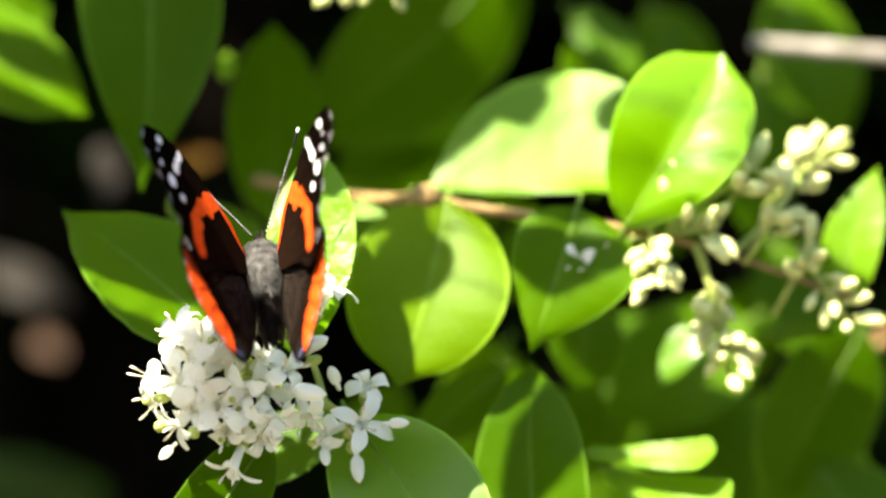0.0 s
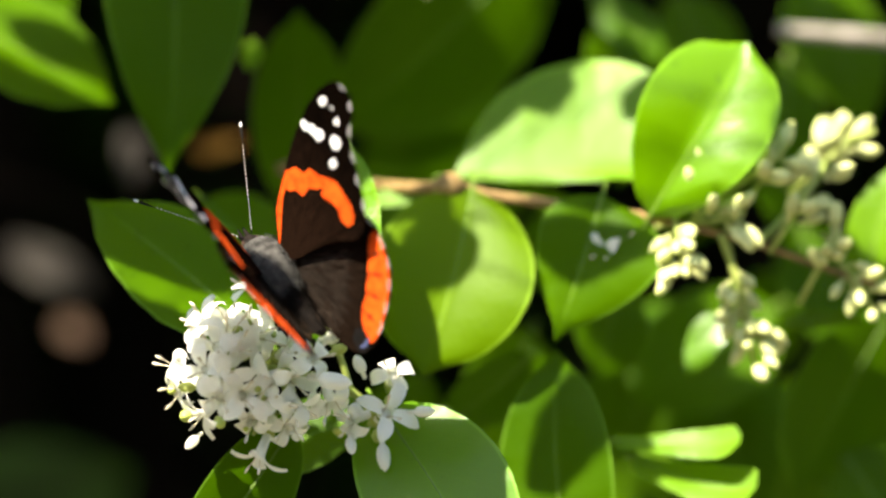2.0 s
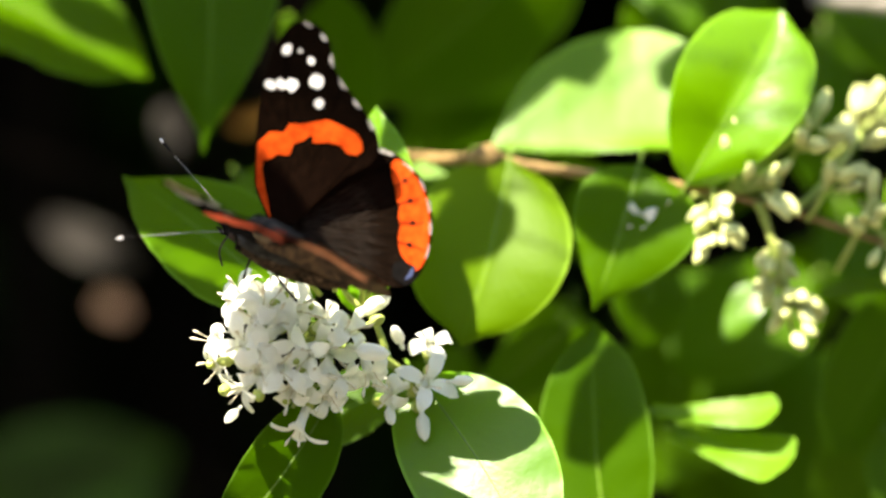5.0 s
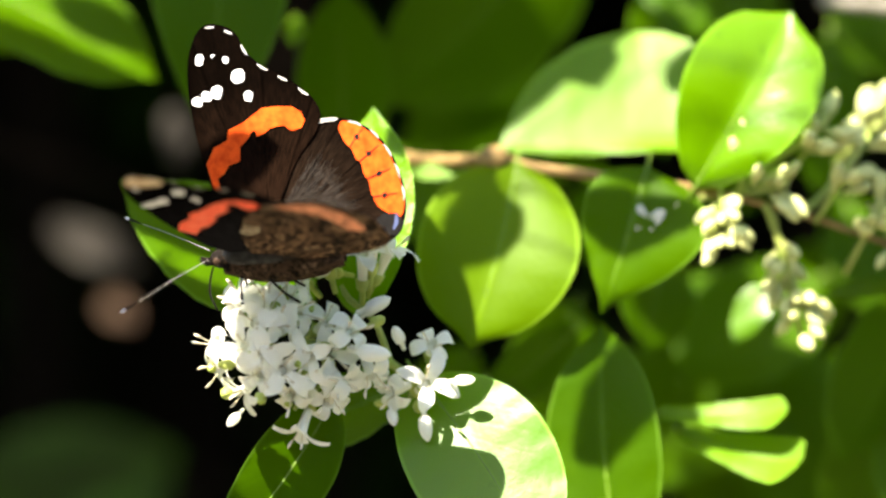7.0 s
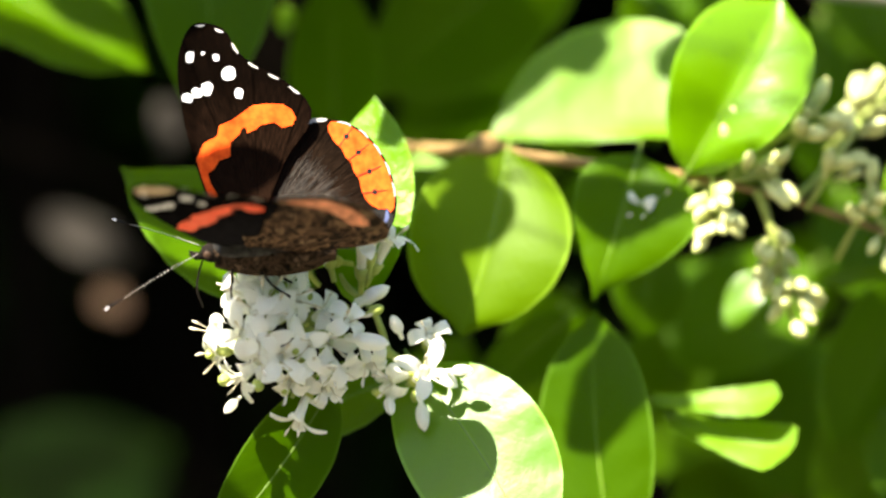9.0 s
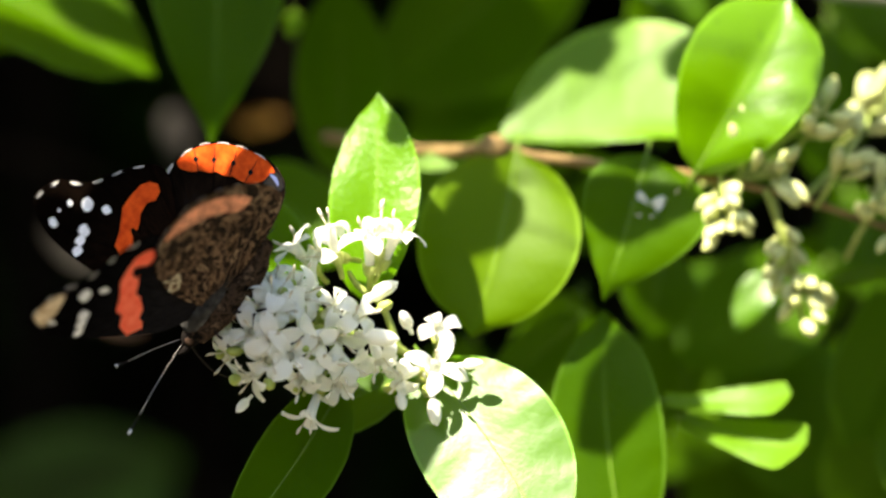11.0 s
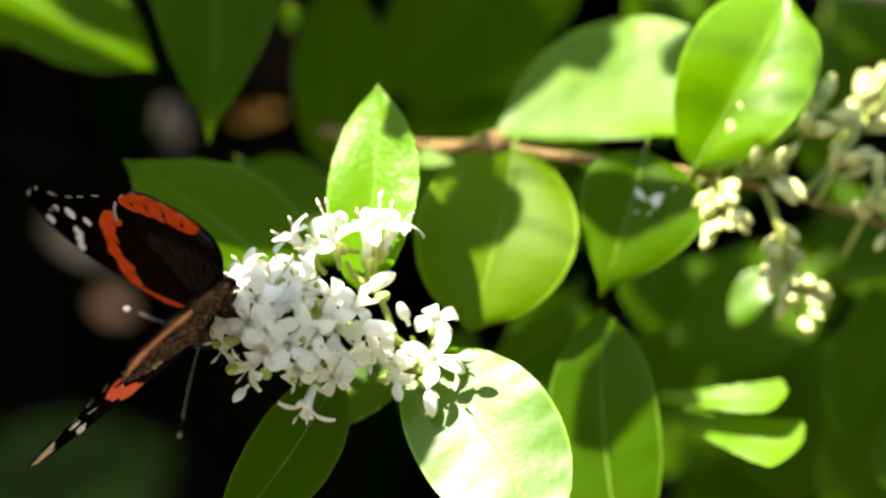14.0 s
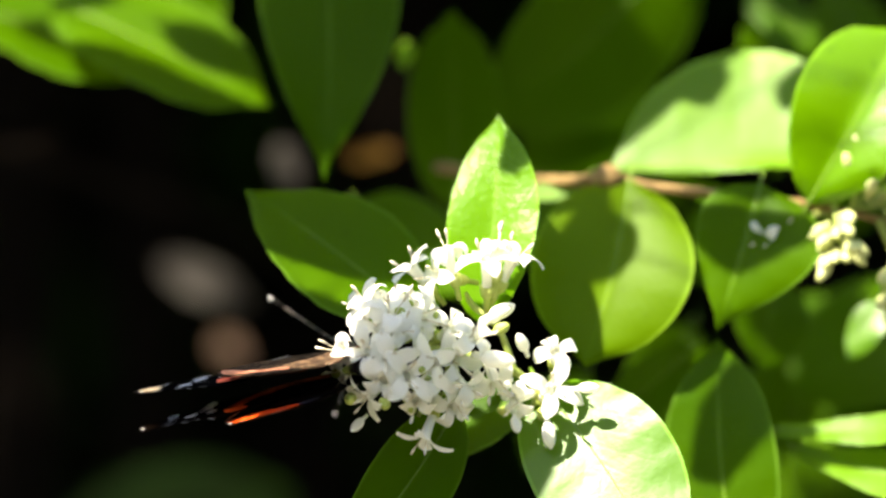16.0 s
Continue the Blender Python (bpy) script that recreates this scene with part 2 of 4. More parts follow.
HORN = scale_material("dark_leg", (0.006, 0.0045, 0.004), (0.022, 0.016, 0.013), 0.5)


# ---- building helpers ----
def P(v):
    """World metres from millimetres about the blossom."""
    return Vector((v[0] * MM, v[1] * MM, HEIGHT + v[2] * MM))


def mesh_of(name, bm, mats):
    me = bpy.data.meshes.new(name)
    bm.normal_update()
    bm.to_mesh(me)
    bm.free()
    for m in (mats if isinstance(mats, (list, tuple)) else [mats]):
        me.materials.append(m)
    for p in me.polygons:
        p.use_smooth = True
    return me


def hang(name, me, parent, m=None, label=""):
    ob = new(name, me)
    ob.parent = parent
    if m is not None:
        ob.matrix_basis = m
    return tagged(ob, label)


def part(name, bm, mat, parent, m=None, label=""):
    return hang(name, mesh_of(name, bm, mat), parent, m, label)


def thing(name, at, label, category, group="", kind=""):
    ob = new(name)
    ob.empty_display_size = 0.01
    ob.location = at
    return tagged(ob, label, category, group, kind)


def tube(bm, pts, radii, sides=8, cap=True):
    """A round tube along points (metres)."""
    pts = [Vector(p) for p in pts]
    rings = []
    side = None
    for i, p in enumerate(pts):
        d = (pts[min(i + 1, len(pts) - 1)] - pts[max(i - 1, 0)]).normalized()
        if side is None:
            side = d.orthogonal().normalized()
        side = (side - d * side.dot(d)).normalized()
        up = d.cross(side)
        r = radii[i] if isinstance(radii, (list, tuple)) else radii
        rings.append([bm.verts.new(p + (side * math.cos(a) + up * math.sin(a)) * r)
                      for a in (2 * math.pi * k / sides for k in range(sides))])
    for a, b in zip(rings, rings[1:]):
        for k in range(sides):
            bm.faces.new((a[k], a[(k + 1) % sides], b[(k + 1) % sides], b[k]))
    if cap:
        bm.faces.new(rings[0][::-1])
        bm.faces.new(rings[-1])


def smooth_line(pts, steps=6):
    """Points of a smooth curve through pts."""
    pts = [Vector(p) for p in pts]
    out = []
    for i in range(len(pts) - 1):
        a, b, c, d = pts[max(i - 1, 0)], pts[i], pts[i + 1], pts[min(i + 2, len(pts) - 1)]
        for k in range(steps):
            t = k / steps
            out.append(0.5 * ((2 * b) + (c - a) * t + (2 * a - 5 * b + 4 * c - d) * t * t + (3 * b - a - 3 * c + d) * t ** 3))
    out.append(pts[-1])
    return out


def leaf_profile(s, point=0.8):
    r = min(s, 0.9) / 0.955
    w = (r ** 0.6) * ((1 - r) ** point) * 2.02
    return w if s < 0.9 else w * max((1 - s) / 0.1, 0.0) ** 1.25


def leaf_mesh(length, half, fold=15, bend=0.0, twist=0.0, point=0.8, wave=0.02, seed=0, mat=None, lop=(1, 1)):
    """A leaf blade along +Y with its upper side to +Z. half: half the width; fold: degrees each side is raised; lop: how far the two sides reach; point 0: spatula."""
    rng = random.Random(seed)
    bm = bmesh.new()
    uvs = bm.loops.layers.uv.new("UVMap")
    n, k = 18, 5
    ph = [rng.uniform(0, 6.28) for _ in range(4)]
    grid = []
    for i in range(n + 1):
        s = i / n
        w = half * (leaf_profile(max(s, 0.0006), point) if point > 0 else (0.36 + 0.64 * s ** 1.3) * (1 - max(0, (s - 0.84) / 0.16) ** 3 * 0.8))
        row = []
        tw = radians(twist) * (s - 0.5)
        for j in range(-k, k + 1):
            a = j / k
            f = radians(fold) * (0.35 + 0.65 * (1 - s))
            x = a * w * math.cos(f) * lop[a > 0]
            z = abs(a) * w * math.sin(f) - 0.35 * half * (abs(a) ** 3) * math.sin(f)
            z += wave * length * abs(a) * math.sin(s * 9 + ph[0] + (1.7 if a > 0 else 0))
            z += 0.006 * length * math.sin(s * 40 - abs(a) * 4) * abs(a)
            x, z = x * math.cos(tw) - z * math.sin(tw), x * math.sin(tw) + z * math.cos(tw)
            z += bend * length * 4 * s * (1 - s)
            x += 0.03 * length * math.sin(math.pi * s) * math.sin(ph[1])
            row.append((bm.verts.new((x, s * length, z)), a, s))
        grid.append(row)
    for i in range(n):
        for j in range(2 * k):
            q = (grid[i][j], grid[i][j + 1], grid[i + 1][j + 1], grid[i + 1][j])
            face = bm.faces.new([v[0] for v in q])
            for loop, v in zip(face.loops, q):
                loop[uvs].uv = (0.5 + 0.5 * v[1], v[2])
    return mesh_of("leaf", bm, mat or LEAF)


def rib_mesh(length, bend, seed, r=0.00017):
    rng = random.Random(seed)
    ph = [rng.uniform(0, 6.28) for _ in range(4)]
    bm = bmesh.new()
    pts = []
    for i in range(13):
        s = -0.08 + 1.05 * i / 12
        c = min(max(s, 0), 1)
        pts.append((0.03 * length * math.sin(math.pi * c) * math.sin(ph[1]), s * length, bend * length * 4 * c * (1 - c) - 0.00005))
    tube(bm, pts, [r * (1.5 - 1.3 * i / 12) for i in range(13)], 6)
    return mesh_of("midrib", bm, RIB)


def set_between(base, tip, facing):
    """The pose of a leaf from base to tip with its upper side towards facing."""
    y = (tip - base).normalized()
    z = Vector(facing)
    z = (z - y * z.dot(y)).normalized()
    x = y.cross(z)
    return Matrix.Translation(base) @ Matrix((x, y, z)).transposed().to_4x4()


def leaf(parent, base, tip, width, facing=(0, -1, 0.3), fold=14, bend=0.04, twist=0, mat=None, point=0.8, label="", lop=(1, 1)):
    """A leaf as a part of its branch; base and tip in millimetres, width in millimetres."""
    b, t = P(base), P(tip)
    seed = int(abs(b.x * 31337 + b.z * 7919 + t.x * 1013) * 100) % 997
    length = (t - b).length
    me = leaf_mesh(length, width * MM / 2, fold, bend, twist, point, 0.015, seed, mat, lop)
    m = Matrix.Translation(-parent.location) @ set_between(b, t, facing)
    ob = hang("leaf", me, parent, m, label)
    hang("midrib", rib_mesh(length, bend, seed), ob)
    return ob


def stem(parent, pts, radii, mat=TWIG, name="stem", sides=10):
    line = smooth_line([P(p) - parent.location for p in pts], 6)
    n = len(line) - 1
    rr = []
    for i in range(n + 1):
        u = i / n * (len(radii) - 1)
        k = min(int(u), len(radii) - 2)
        rr.append((radii[k] + (radii[k + 1] - radii[k]) * (u - k)) * MM * (1 + 0.06 * math.sin(i * 2.3)))
    bm = bmesh.new()
    tube(bm, line, rr, sides)
    return part(name, bm, mat, parent)


# ---- ground and hedge ----
def build_ground():
    bm = bmesh.new()
    bmesh.ops.create_grid(bm, x_segments=80, y_segments=80, size=60.0)
    for v in bm.verts:
        v.co.z = 0.05 * noise.noise(v.co * 0.3) + 0.02 * noise.noise(v.co * 1.7)
    ob = new("ground", mesh_of("ground", bm, SOIL))
    tagged(ob, "unseen ground round the shrub, pale to bounce fill light", "ground", kind="structure")


def foliage(name, count, place, sizes, mat, seed, label):
    """Many small leaves joined into one piece of foliage."""
    rng = random.Random(seed)
    verts, faces, uvs = [], [], []
    shape = ((0.0, 0.0), (0.25, 0.8), (0.5, 1.0), (0.78, 0.62), (1.0, 0.0))
    for _ in range(count):
        c = place(rng)
        if c is None:
            continue
        length = rng.uniform(*sizes) * MM
        half = length * rng.uniform(0.20, 0.28)
        q = Euler((rng.uniform(-1.1, 0.7), rng.uniform(-0.9, 0.9), rng.uniform(0, 6.28))).to_matrix()
        for s, w in shape:
            for a in (-1, 0, 1):
                p = q @ Vector((a * w * half, (s - 0.5) * length, abs(a) * w * half * 0.3 - 0.1 * length * (s - 0.5) ** 2)) + Vector(c)
                verts.append(p[:])
                uvs.append((0.5 + 0.5 * a, s))
        o = len(verts) - 15
        for i in range(4):
            for j in range(2):
                faces.append((o + 3 * i + j, o + 3 * i + j + 1, o + 3 * i + j + 4, o + 3 * i + j + 3))
    me = bpy.data.meshes.new(name)
    me.from_pydata(verts, [], faces)
    layer = me.uv_layers.new(name="UVMap")
    for loop in me.loops:
        layer.data[loop.index].uv = uvs[loop.vertex_index]
    me.materials.append(mat)
    for p in me.polygons:
        p.use_smooth = True
    return tagged(new(name, me), label, "foliage", kind="stuff")


def build_screen_hedge():
    """A plain clipped hedge, unseen and added to block low sky round the camera."""
    bm = bmesh.new()
    n = 90
    rows = []
    for k in range(n + 1):
        a = radians(-200 + 220 * k / n)
        row = []
        for z, off in ((-0.05, 0.0), (0.5, 0.08), (1.1, 0.0), (1.6, 0.06), (2.1, 0.0), (2.35, 0.30), (2.4, 0.8)):
            r = 3.2 + off + 0.10 * noise.noise(Vector((a * 6, z * 2, 0)))
            row.append(bm.verts.new((r * math.cos(a), -0.6 + r * math.sin(a) * 0.9, z)))
        rows.append(row)
    for p, q in zip(rows, rows[1:]):
        for j in range(6):
            bm.faces.new((p[j], q[j], q[j + 1], p[j + 1]))
    tagged(new("screen_hedge", mesh_of("screen_hedge", bm, CLIPPED)), "unseen clipped green hedge added to block low sky light", "hedge", kind="structure")


def build_hedge():
    def deep(rng):
        x, y, z = rng.uniform(-1.1, 1.1), rng.uniform(0.52, 0.85), rng.uniform(0.1, 2.0)
        return (x, y, z)

    # out of view overhead; keeps the sun off the hedge's depth
    def roof(rng):
        x, y, z = rng.uniform(-0.9, 0.9), rng.uniform(0.13, 0.85), rng.uniform(1.27, 1.9)
        if z < 1.27 + (0.25 - y) * 0.6:
            return None
        return (x, y, z)

    def low(rng):
        x, y, z = rng.uniform(-0.8, 0.8), rng.uniform(0.12, 0.8), rng.uniform(0.1, 1.02)
        return (x, y, z)

    # near-black mass added for the hedge's deep shade: rounded mound, steep uneven face
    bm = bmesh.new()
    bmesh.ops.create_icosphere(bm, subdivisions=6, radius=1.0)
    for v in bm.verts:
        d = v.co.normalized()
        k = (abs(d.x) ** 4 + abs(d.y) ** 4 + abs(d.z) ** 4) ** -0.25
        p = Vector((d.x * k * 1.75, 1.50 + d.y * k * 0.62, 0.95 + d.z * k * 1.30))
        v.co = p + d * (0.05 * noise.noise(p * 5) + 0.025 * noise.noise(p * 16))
    tagged(new("backdrop", mesh_of("backdrop", bm, SHADE_CORE)), "near-black mass added for the shade inside the hedge", "hedge", kind="structure")
    foliage("hedge_depth", 7000, deep, (40, 70), SHADED_LEAF, 5, "dense dark green leaves deep in the hedge, shade in their colour")
    foliage("hedge_crown", 9000, roof, (35, 60), SHADED_LEAF, 6, "dense privet leaves of the shrub's upper crown")
    def coat(rng):
        a, z = rng.uniform(0, 6.283), rng.uniform(0.0, 2.25)
        k = (abs(math.cos(a)) ** 4 + abs(math.sin(a)) ** 4) ** -0.25
        top = 1.0 if z < 1.8 else 1 - (z - 1.8) ** 2 * 1.2
        x, y = math.cos(a) * k * 1.80 * top, 1.50 + math.sin(a) * k * 0.68 * top
        if y < 0.9 and abs(x) < 1.2:
            return None
        return (x, y, z)

    def lid(rng):
        x, y = rng.uniform(-1.65, 1.65), rng.uniform(0.92, 2.08)
        return (x, y, rng.uniform(2.2, 2.34))

    foliage("hedge_top", 7000, lid, (40, 70), SHADED_LEAF, 10, "privet leaves over the top of the shrub")
    foliage("hedge_coat", 9000, coat, (40, 70), SHADED_LEAF, 9, "privet leaves round the sides of the shrub")
    foliage("hedge_skirt", 2200, low, (35, 60), SHADED_LEAF, 7, "privet leaves low in the shrub, shade in their colour")


# ---- the flowering branch ----
FLORET_SETS = []


def floret_meshes(seed):
    """Corolla, calyx and stamens of one blossom that opens to +Z; its mouth is at the origin."""
    rng = random.Random(seed)
    bm = bmesh.new()
    tube(bm, [(0, 0, -0.0052), (0, 0, -0.0032), (0, 0, -0.0012), (0, 0, -0.0003), (0, 0, 0.0002)],
         [0.00062, 0.00070, 0.00082, 0.00092, 0.00110], 12, False)
    tube(bm, [(0, 0, -0.0013), (0, 0, -0.0010)], [0.0008, 0.00082], 12)
    turn = rng.uniform(0, 1.5)
    curl = rng.uniform(2.5, 3.7) if seed % 3 == 2 else rng.uniform(0.9, 2.1)
    for k in range(4):
        a = turn + k * math.pi / 2 + rng.uniform(-0.16, 0.16)
        length, half = rng.uniform(0.0038, 0.0046), rng.uniform(0.00098, 0.00118)
        cu = curl * rng.uniform(0.8, 1.2)
        lean = rng.uniform(-0.25, 0.25)
        roll = rng.uniform(-0.0003, 0.0004)
        rows = []
        r, z = 0.0009, 0.0
        for i in range(9):
            s = i / 8
            if i:
                lift = 0.75 - cu * (s - 0.0625)
                r += length / 8 * math.cos(lift)
                z += length / 8 * math.sin(lift)
            w = half * (0.74 + 0.36 * math.sin(math.pi * s)) * (1 if s < 0.5 else max(1 - ((s - 0.5) / 0.508) ** 2.2, 0.03) ** 0.62)
            row = []
            for j in (-1, -0.6, -0.2, 0.2, 0.6, 1):
                y = j * w + lean * length * s * s * 0.3
                zz = z + 0.00034 * abs(j) ** 2 * (1 - s) - 0.00028 * abs(j) ** 3 * s + roll * j * s
                row.append(bm.verts.new((r * math.cos(a) - y * math.sin(a), r * math.sin(a) + y * math.cos(a), zz)))
            rows.append(row)
        for p, q in zip(rows, rows[1:]):
            for j in range(5):
                bm.faces.new((p[j], p[j + 1], q[j + 1], q[j]))
    corolla = mesh_of("floret", bm, PETAL)
    bm = bmesh.new()
    tube(bm, [(0, 0, -0.0078), (0, 0, -0.0058), (0, 0, -0.0052), (0, 0, -0.0038)], [0.0004, 0.00045, 0.0009, 0.00112], 8)
    calyx = mesh_of("calyx", bm, CALYX)
    bm = bmesh.new()
    for k in (0, 1):
        a = turn + k * math.pi + 0.7 + rng.uniform(-0.3, 0.3)
        d = Vector((math.cos(a), math.sin(a), 0))
        tube(bm, [d * 0.0005 + Vector((0, 0, -0.001)), d * 0.0009 + Vector((0, 0, 0.0010)), d * 0.0014 + Vector((0, 0, 0.0019))], 0.00009, 5)
        tube(bm, [d * 0.0013 + Vector((0, 0, 0.0017)), d * 0.0017 + Vector((0, 0, 0.0026)), d * 0.0018 + Vector((0, 0, 0.0032))],
             [0.00015, 0.00026, 0.00008], 6)
    stamens = mesh_of("stamen", bm, ANTHER)
    return corolla, calyx, stamens


def bud_mesh(seed, length=0.0046, r=0.00082, mat=None):
    bm = bmesh.new()
    pts, rad = [], []
    for i in range(9):
        s = i / 8
        pts.append((0.0001 * math.sin(s * 3 + seed), 0, s * length))
        rad.append(r * (0.35 + 0.15 * s if s < 0.3 else 0.1 + 0.95 * math.sin(math.pi * min(1, (s - 0.12) / 0.88)) ** 0.6) + 0.00004)
    tube(bm, pts, rad, 10)
    return mesh_of("bud", bm, mat or BUD)


def aim(at, direction, spin=0.0, scale=1.0):
    q = Vector(direction).to_track_quat("Z", "Y").to_matrix().to_4x4()
    return Matrix.Translation(at) @ q @ pose(0, 0, 0, 0, 0, math.degrees(spin)) @ Matrix.Scale(scale, 4)


def add_floret(parent, at, direction, rng, scale=1.0):
    corolla, calyx, stamens = rng.choice(FLORET_SETS)
    ob = hang("floret", corolla, parent, aim(P(at) - parent.location, direction, rng.uniform(0, 6.28), scale))
    hang("calyx", calyx, ob, None, "yellow-green calyx cup")
    hang("stamen", stamens, ob, None, "tan stamens")
    return ob


def build_flowering_branch():
    rng = random.Random(11)
    root = P((-3.9, 10, -18.4))
    br = thing("flowering_branch", root, "privet branch tip with a white flower panicle and glossy leaves", "branch")
    axis = ((-3.9, 12, -18.6), (-10.8, 6, -13.9), (-16.1, 4, -13.0), (-21.3, 2, -13.0), (-27.4, 2, -13.0), (-30.8, 2, -13.9))
    stem(br, ((21.4, 90, -18.9), (6.9, 50, -19.5), (-1.2, 20, -19.4)) + axis, (1.0, 0.9, 0.8, 0.7, 0.65, 0.6, 0.5, 0.45, 0.35), STEM)
    stem(br, ((-8.2, 8, -16.1), (-10.8, 6, -9.1), (-14.8, 6, -5.6), (-16.1, 6, -3.4)), (0.6, 0.5, 0.5, 0.3), STEM, "side_stalk")
    stem(br, ((-20.8, 3, -13.0), (-24.8, 3, -8.6), (-26.5, 2, -6.0)), (0.5, 0.5, 0.3), STEM, "side_stalk")
    stem(br, ((-19.5, 3, -13.0), (-21.2, 0, -18.2), (-22.9, -2, -22.5)), (0.5, 0.5, 0.3), STEM, "side_stalk")
    stem(br, ((-5.6, 10, -17.5), (-3.8, 4, -19.1), (-2.5, 2, -21.7)), (0.5, 0.4, 0.3), STEM, "side_stalk")
    # the open blossoms: place, and the way each one looks
    sunlit_tuft = (
        ((-19.0, 2, 3.2), (-0.30, -0.20, 1)), ((-11.0, 3, 4.2), (0.25, -0.20, 1)), ((-12.8, 1, 1.4), (0.10, -0.45, 0.9)),
        ((-8.7, 3, 2.2), (0.5, -0.3, 0.85)), ((-20.6, 2, -0.8), (-0.8, -0.5, 0.3)), ((-24.4, 6, 0.2), (-0.4, -0.4, 0.7)),
    )
    main_tuft = (
        ((-31.2, -3, -6.0), (-0.6, -0.7, 0.5)), ((-27.7, -2, -4.7), (-0.1, -0.6, 0.8)), ((-24.1, 0, -5.3), (0.2, -0.6, 0.7)), ((-29.2, -7, -9.0), (-0.4, -0.9, 0.2)),
        ((-25.4, -7, -9.0), (0.1, -1, 0.3)), ((-22.3, -3, -7.3), (0.5, -0.8, 0.2)), ((-31.0, -7, -12.7), (-0.5, -0.9, 0)), ((-27.5, -9, -13.7), (0, -1, -0.1)),
        ((-27.1, -6, -6.8), (0, -0.9, 0.5)),
    )
    side_tuft = (
        ((-35.8, -2, -12.5), (-0.9, -0.45, 0.2)), ((-34.5, -3, -16.2), (-0.75, -0.6, -0.4)), ((-20.6, -7, -14.2), (-0.1, -1, 0.1)), ((-14.4, -4, -10.3), (0.15, -0.95, 0.25)),
        ((-11.2, 0, -17.3), (0.35, -0.55, -0.75)), ((-2.5, 2, -18.2), (0.05, -1, 0)), ((-2.0, 4, -12.3), (0.3, -0.9, 0.3)), ((-8.2, 3, -19.8), (-0.25, -0.9, -0.2)),
        ((-17.4, -2, -13.8), (0.3, -0.9, -0.2)),
    )
    low_tuft = (
        ((-30.6, -5, -19.6), (-0.5, -0.8, -0.4)), ((-28.2, -8, -17.2), (0, -1, -0.2)), ((-23.3, -6, -20.0), (0, -0.9, -0.3)),
        ((-17.6, -3, -21.2), (0.3, -0.9, -0.3)), ((-21.9, -3, -25.7), (-0.15, -0.6, -0.9)), 
        ((-19.4, -5, -17.2), (0.2, -0.95, 0.1)), ((-16.0, -3, -18.1), (0.4, -0.9, -0.2)), ((-24.5, -8, -16.3), (0.1, -1, -0.1)), ((-18.2, 0, -9.0), (0.2, -0.8, 0.5)),
    )
    bloom = sunlit_tuft + main_tuft + side_tuft + low_tuft
    for at, d in bloom:
        d = Vector((d[0] * 1.35, d[1] * 0.8, d[2] * 1.35)) + Vector([rng.uniform(-0.36, 0.36) for _ in range(3)])
        add_floret(br, at, d, rng, rng.uniform(0.95, 1.16))
    # more blossoms deeper in the panicle
    for k in range(3):
        at, d = main_tuft[rng.randrange(len(main_tuft))]
        at = (at[0] + rng.uniform(-2.2, 2.2), at[1] + rng.uniform(3.5, 7.5), at[2] + rng.uniform(-2.2, 2.2))
        add_floret(br, at, Vector(d) + Vector([rng.uniform(-0.5, 0.5) for _ in range(3)]), rng, rng.uniform(0.8, 0.95))
    buds = [bud_mesh(k, 0.0050, 0.0009, PETAL) for k in range(3)]
    green = [bud_mesh(k + 5, 0.0036, 0.0008, CALYX) for k in range(2)]
    for k in range(16):
        at, d = bloom[rng.randrange(len(sunlit_tuft), len(bloom))]
        at = P((at[0] + rng.uniform(-2.5, 2.5), at[1] + rng.uniform(2.5, 6), at[2] + rng.uniform(-3, 3))) - br.location
        hang("bud", rng.choice(green), br, aim(at, Vector(d) + Vector([rng.uniform(-0.6, 0.6) for _ in range(3)]), 0, rng.uniform(0.8, 1.2)), "yellow-green bud")
    for at, d, size in (((-3.4, 4, -21.9), (0.2, -0.3, -1), 1.15),
                        ((-14.9, -3, -13.1), (1, -0.4, -0.1), 1.45),
                        ((-13.6, 2, -7.6), (0.85, -0.3, 0.4), 1.2),
                        ((-13.2, 2, -8.6), (0.7, -0.4, 0.6), 1.0),
                        ((-6.3, 4, -13.2), (-0.3, -0.6, 0.7), 1.0),
                        ((0.7, 2, -18.0), (1, -0.5, 0.1), 0.9),
                        ((-30.7, -3, -22.5), (-0.5, -0.4, -0.5), 0.8),
                        ((-8.2, 4, -21.7), (0.1, -0.6, -0.6), 0.9)):
        hang("bud", rng.choice(buds), br, aim(P(at) - br.location, d, rng.uniform(0, 6), size), "unopened cream bud")
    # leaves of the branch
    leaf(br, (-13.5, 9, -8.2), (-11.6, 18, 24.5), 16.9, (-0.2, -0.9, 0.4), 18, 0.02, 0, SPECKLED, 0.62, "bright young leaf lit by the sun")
    leaf(br, (-4.3, 11, -17.4), (15.9, -8, -46.9), 26, (-0.232, -0.853, 0.467), 4, 0.03, 0, SUNLIT_WAXY, 0.6, "glossy sunlit leaf, paler in its own colour")
    leaf(br, (-17.0, 8, -20.9), (-35.6, 2, -47.4), 17, (0.25, -0.93, 0.05), 14, 0.03, 0, LEAF, 0.7)
    leaf(br, (-4.3, 20, -18.5), (-27.9, 22, -29.2), 17, (0.1, -0.7, 0.7), 10, 0.02, 0, LEAF, 0.7)
    leaf(br, (-21.2, 18, -9.2), (-51.4, 26, 12.6), 28, (0.1, -0.75, 0.65), 16, 0.04, 10, LEAF, 0.75, "broad dark green leaf with a sunlit edge")
    return br


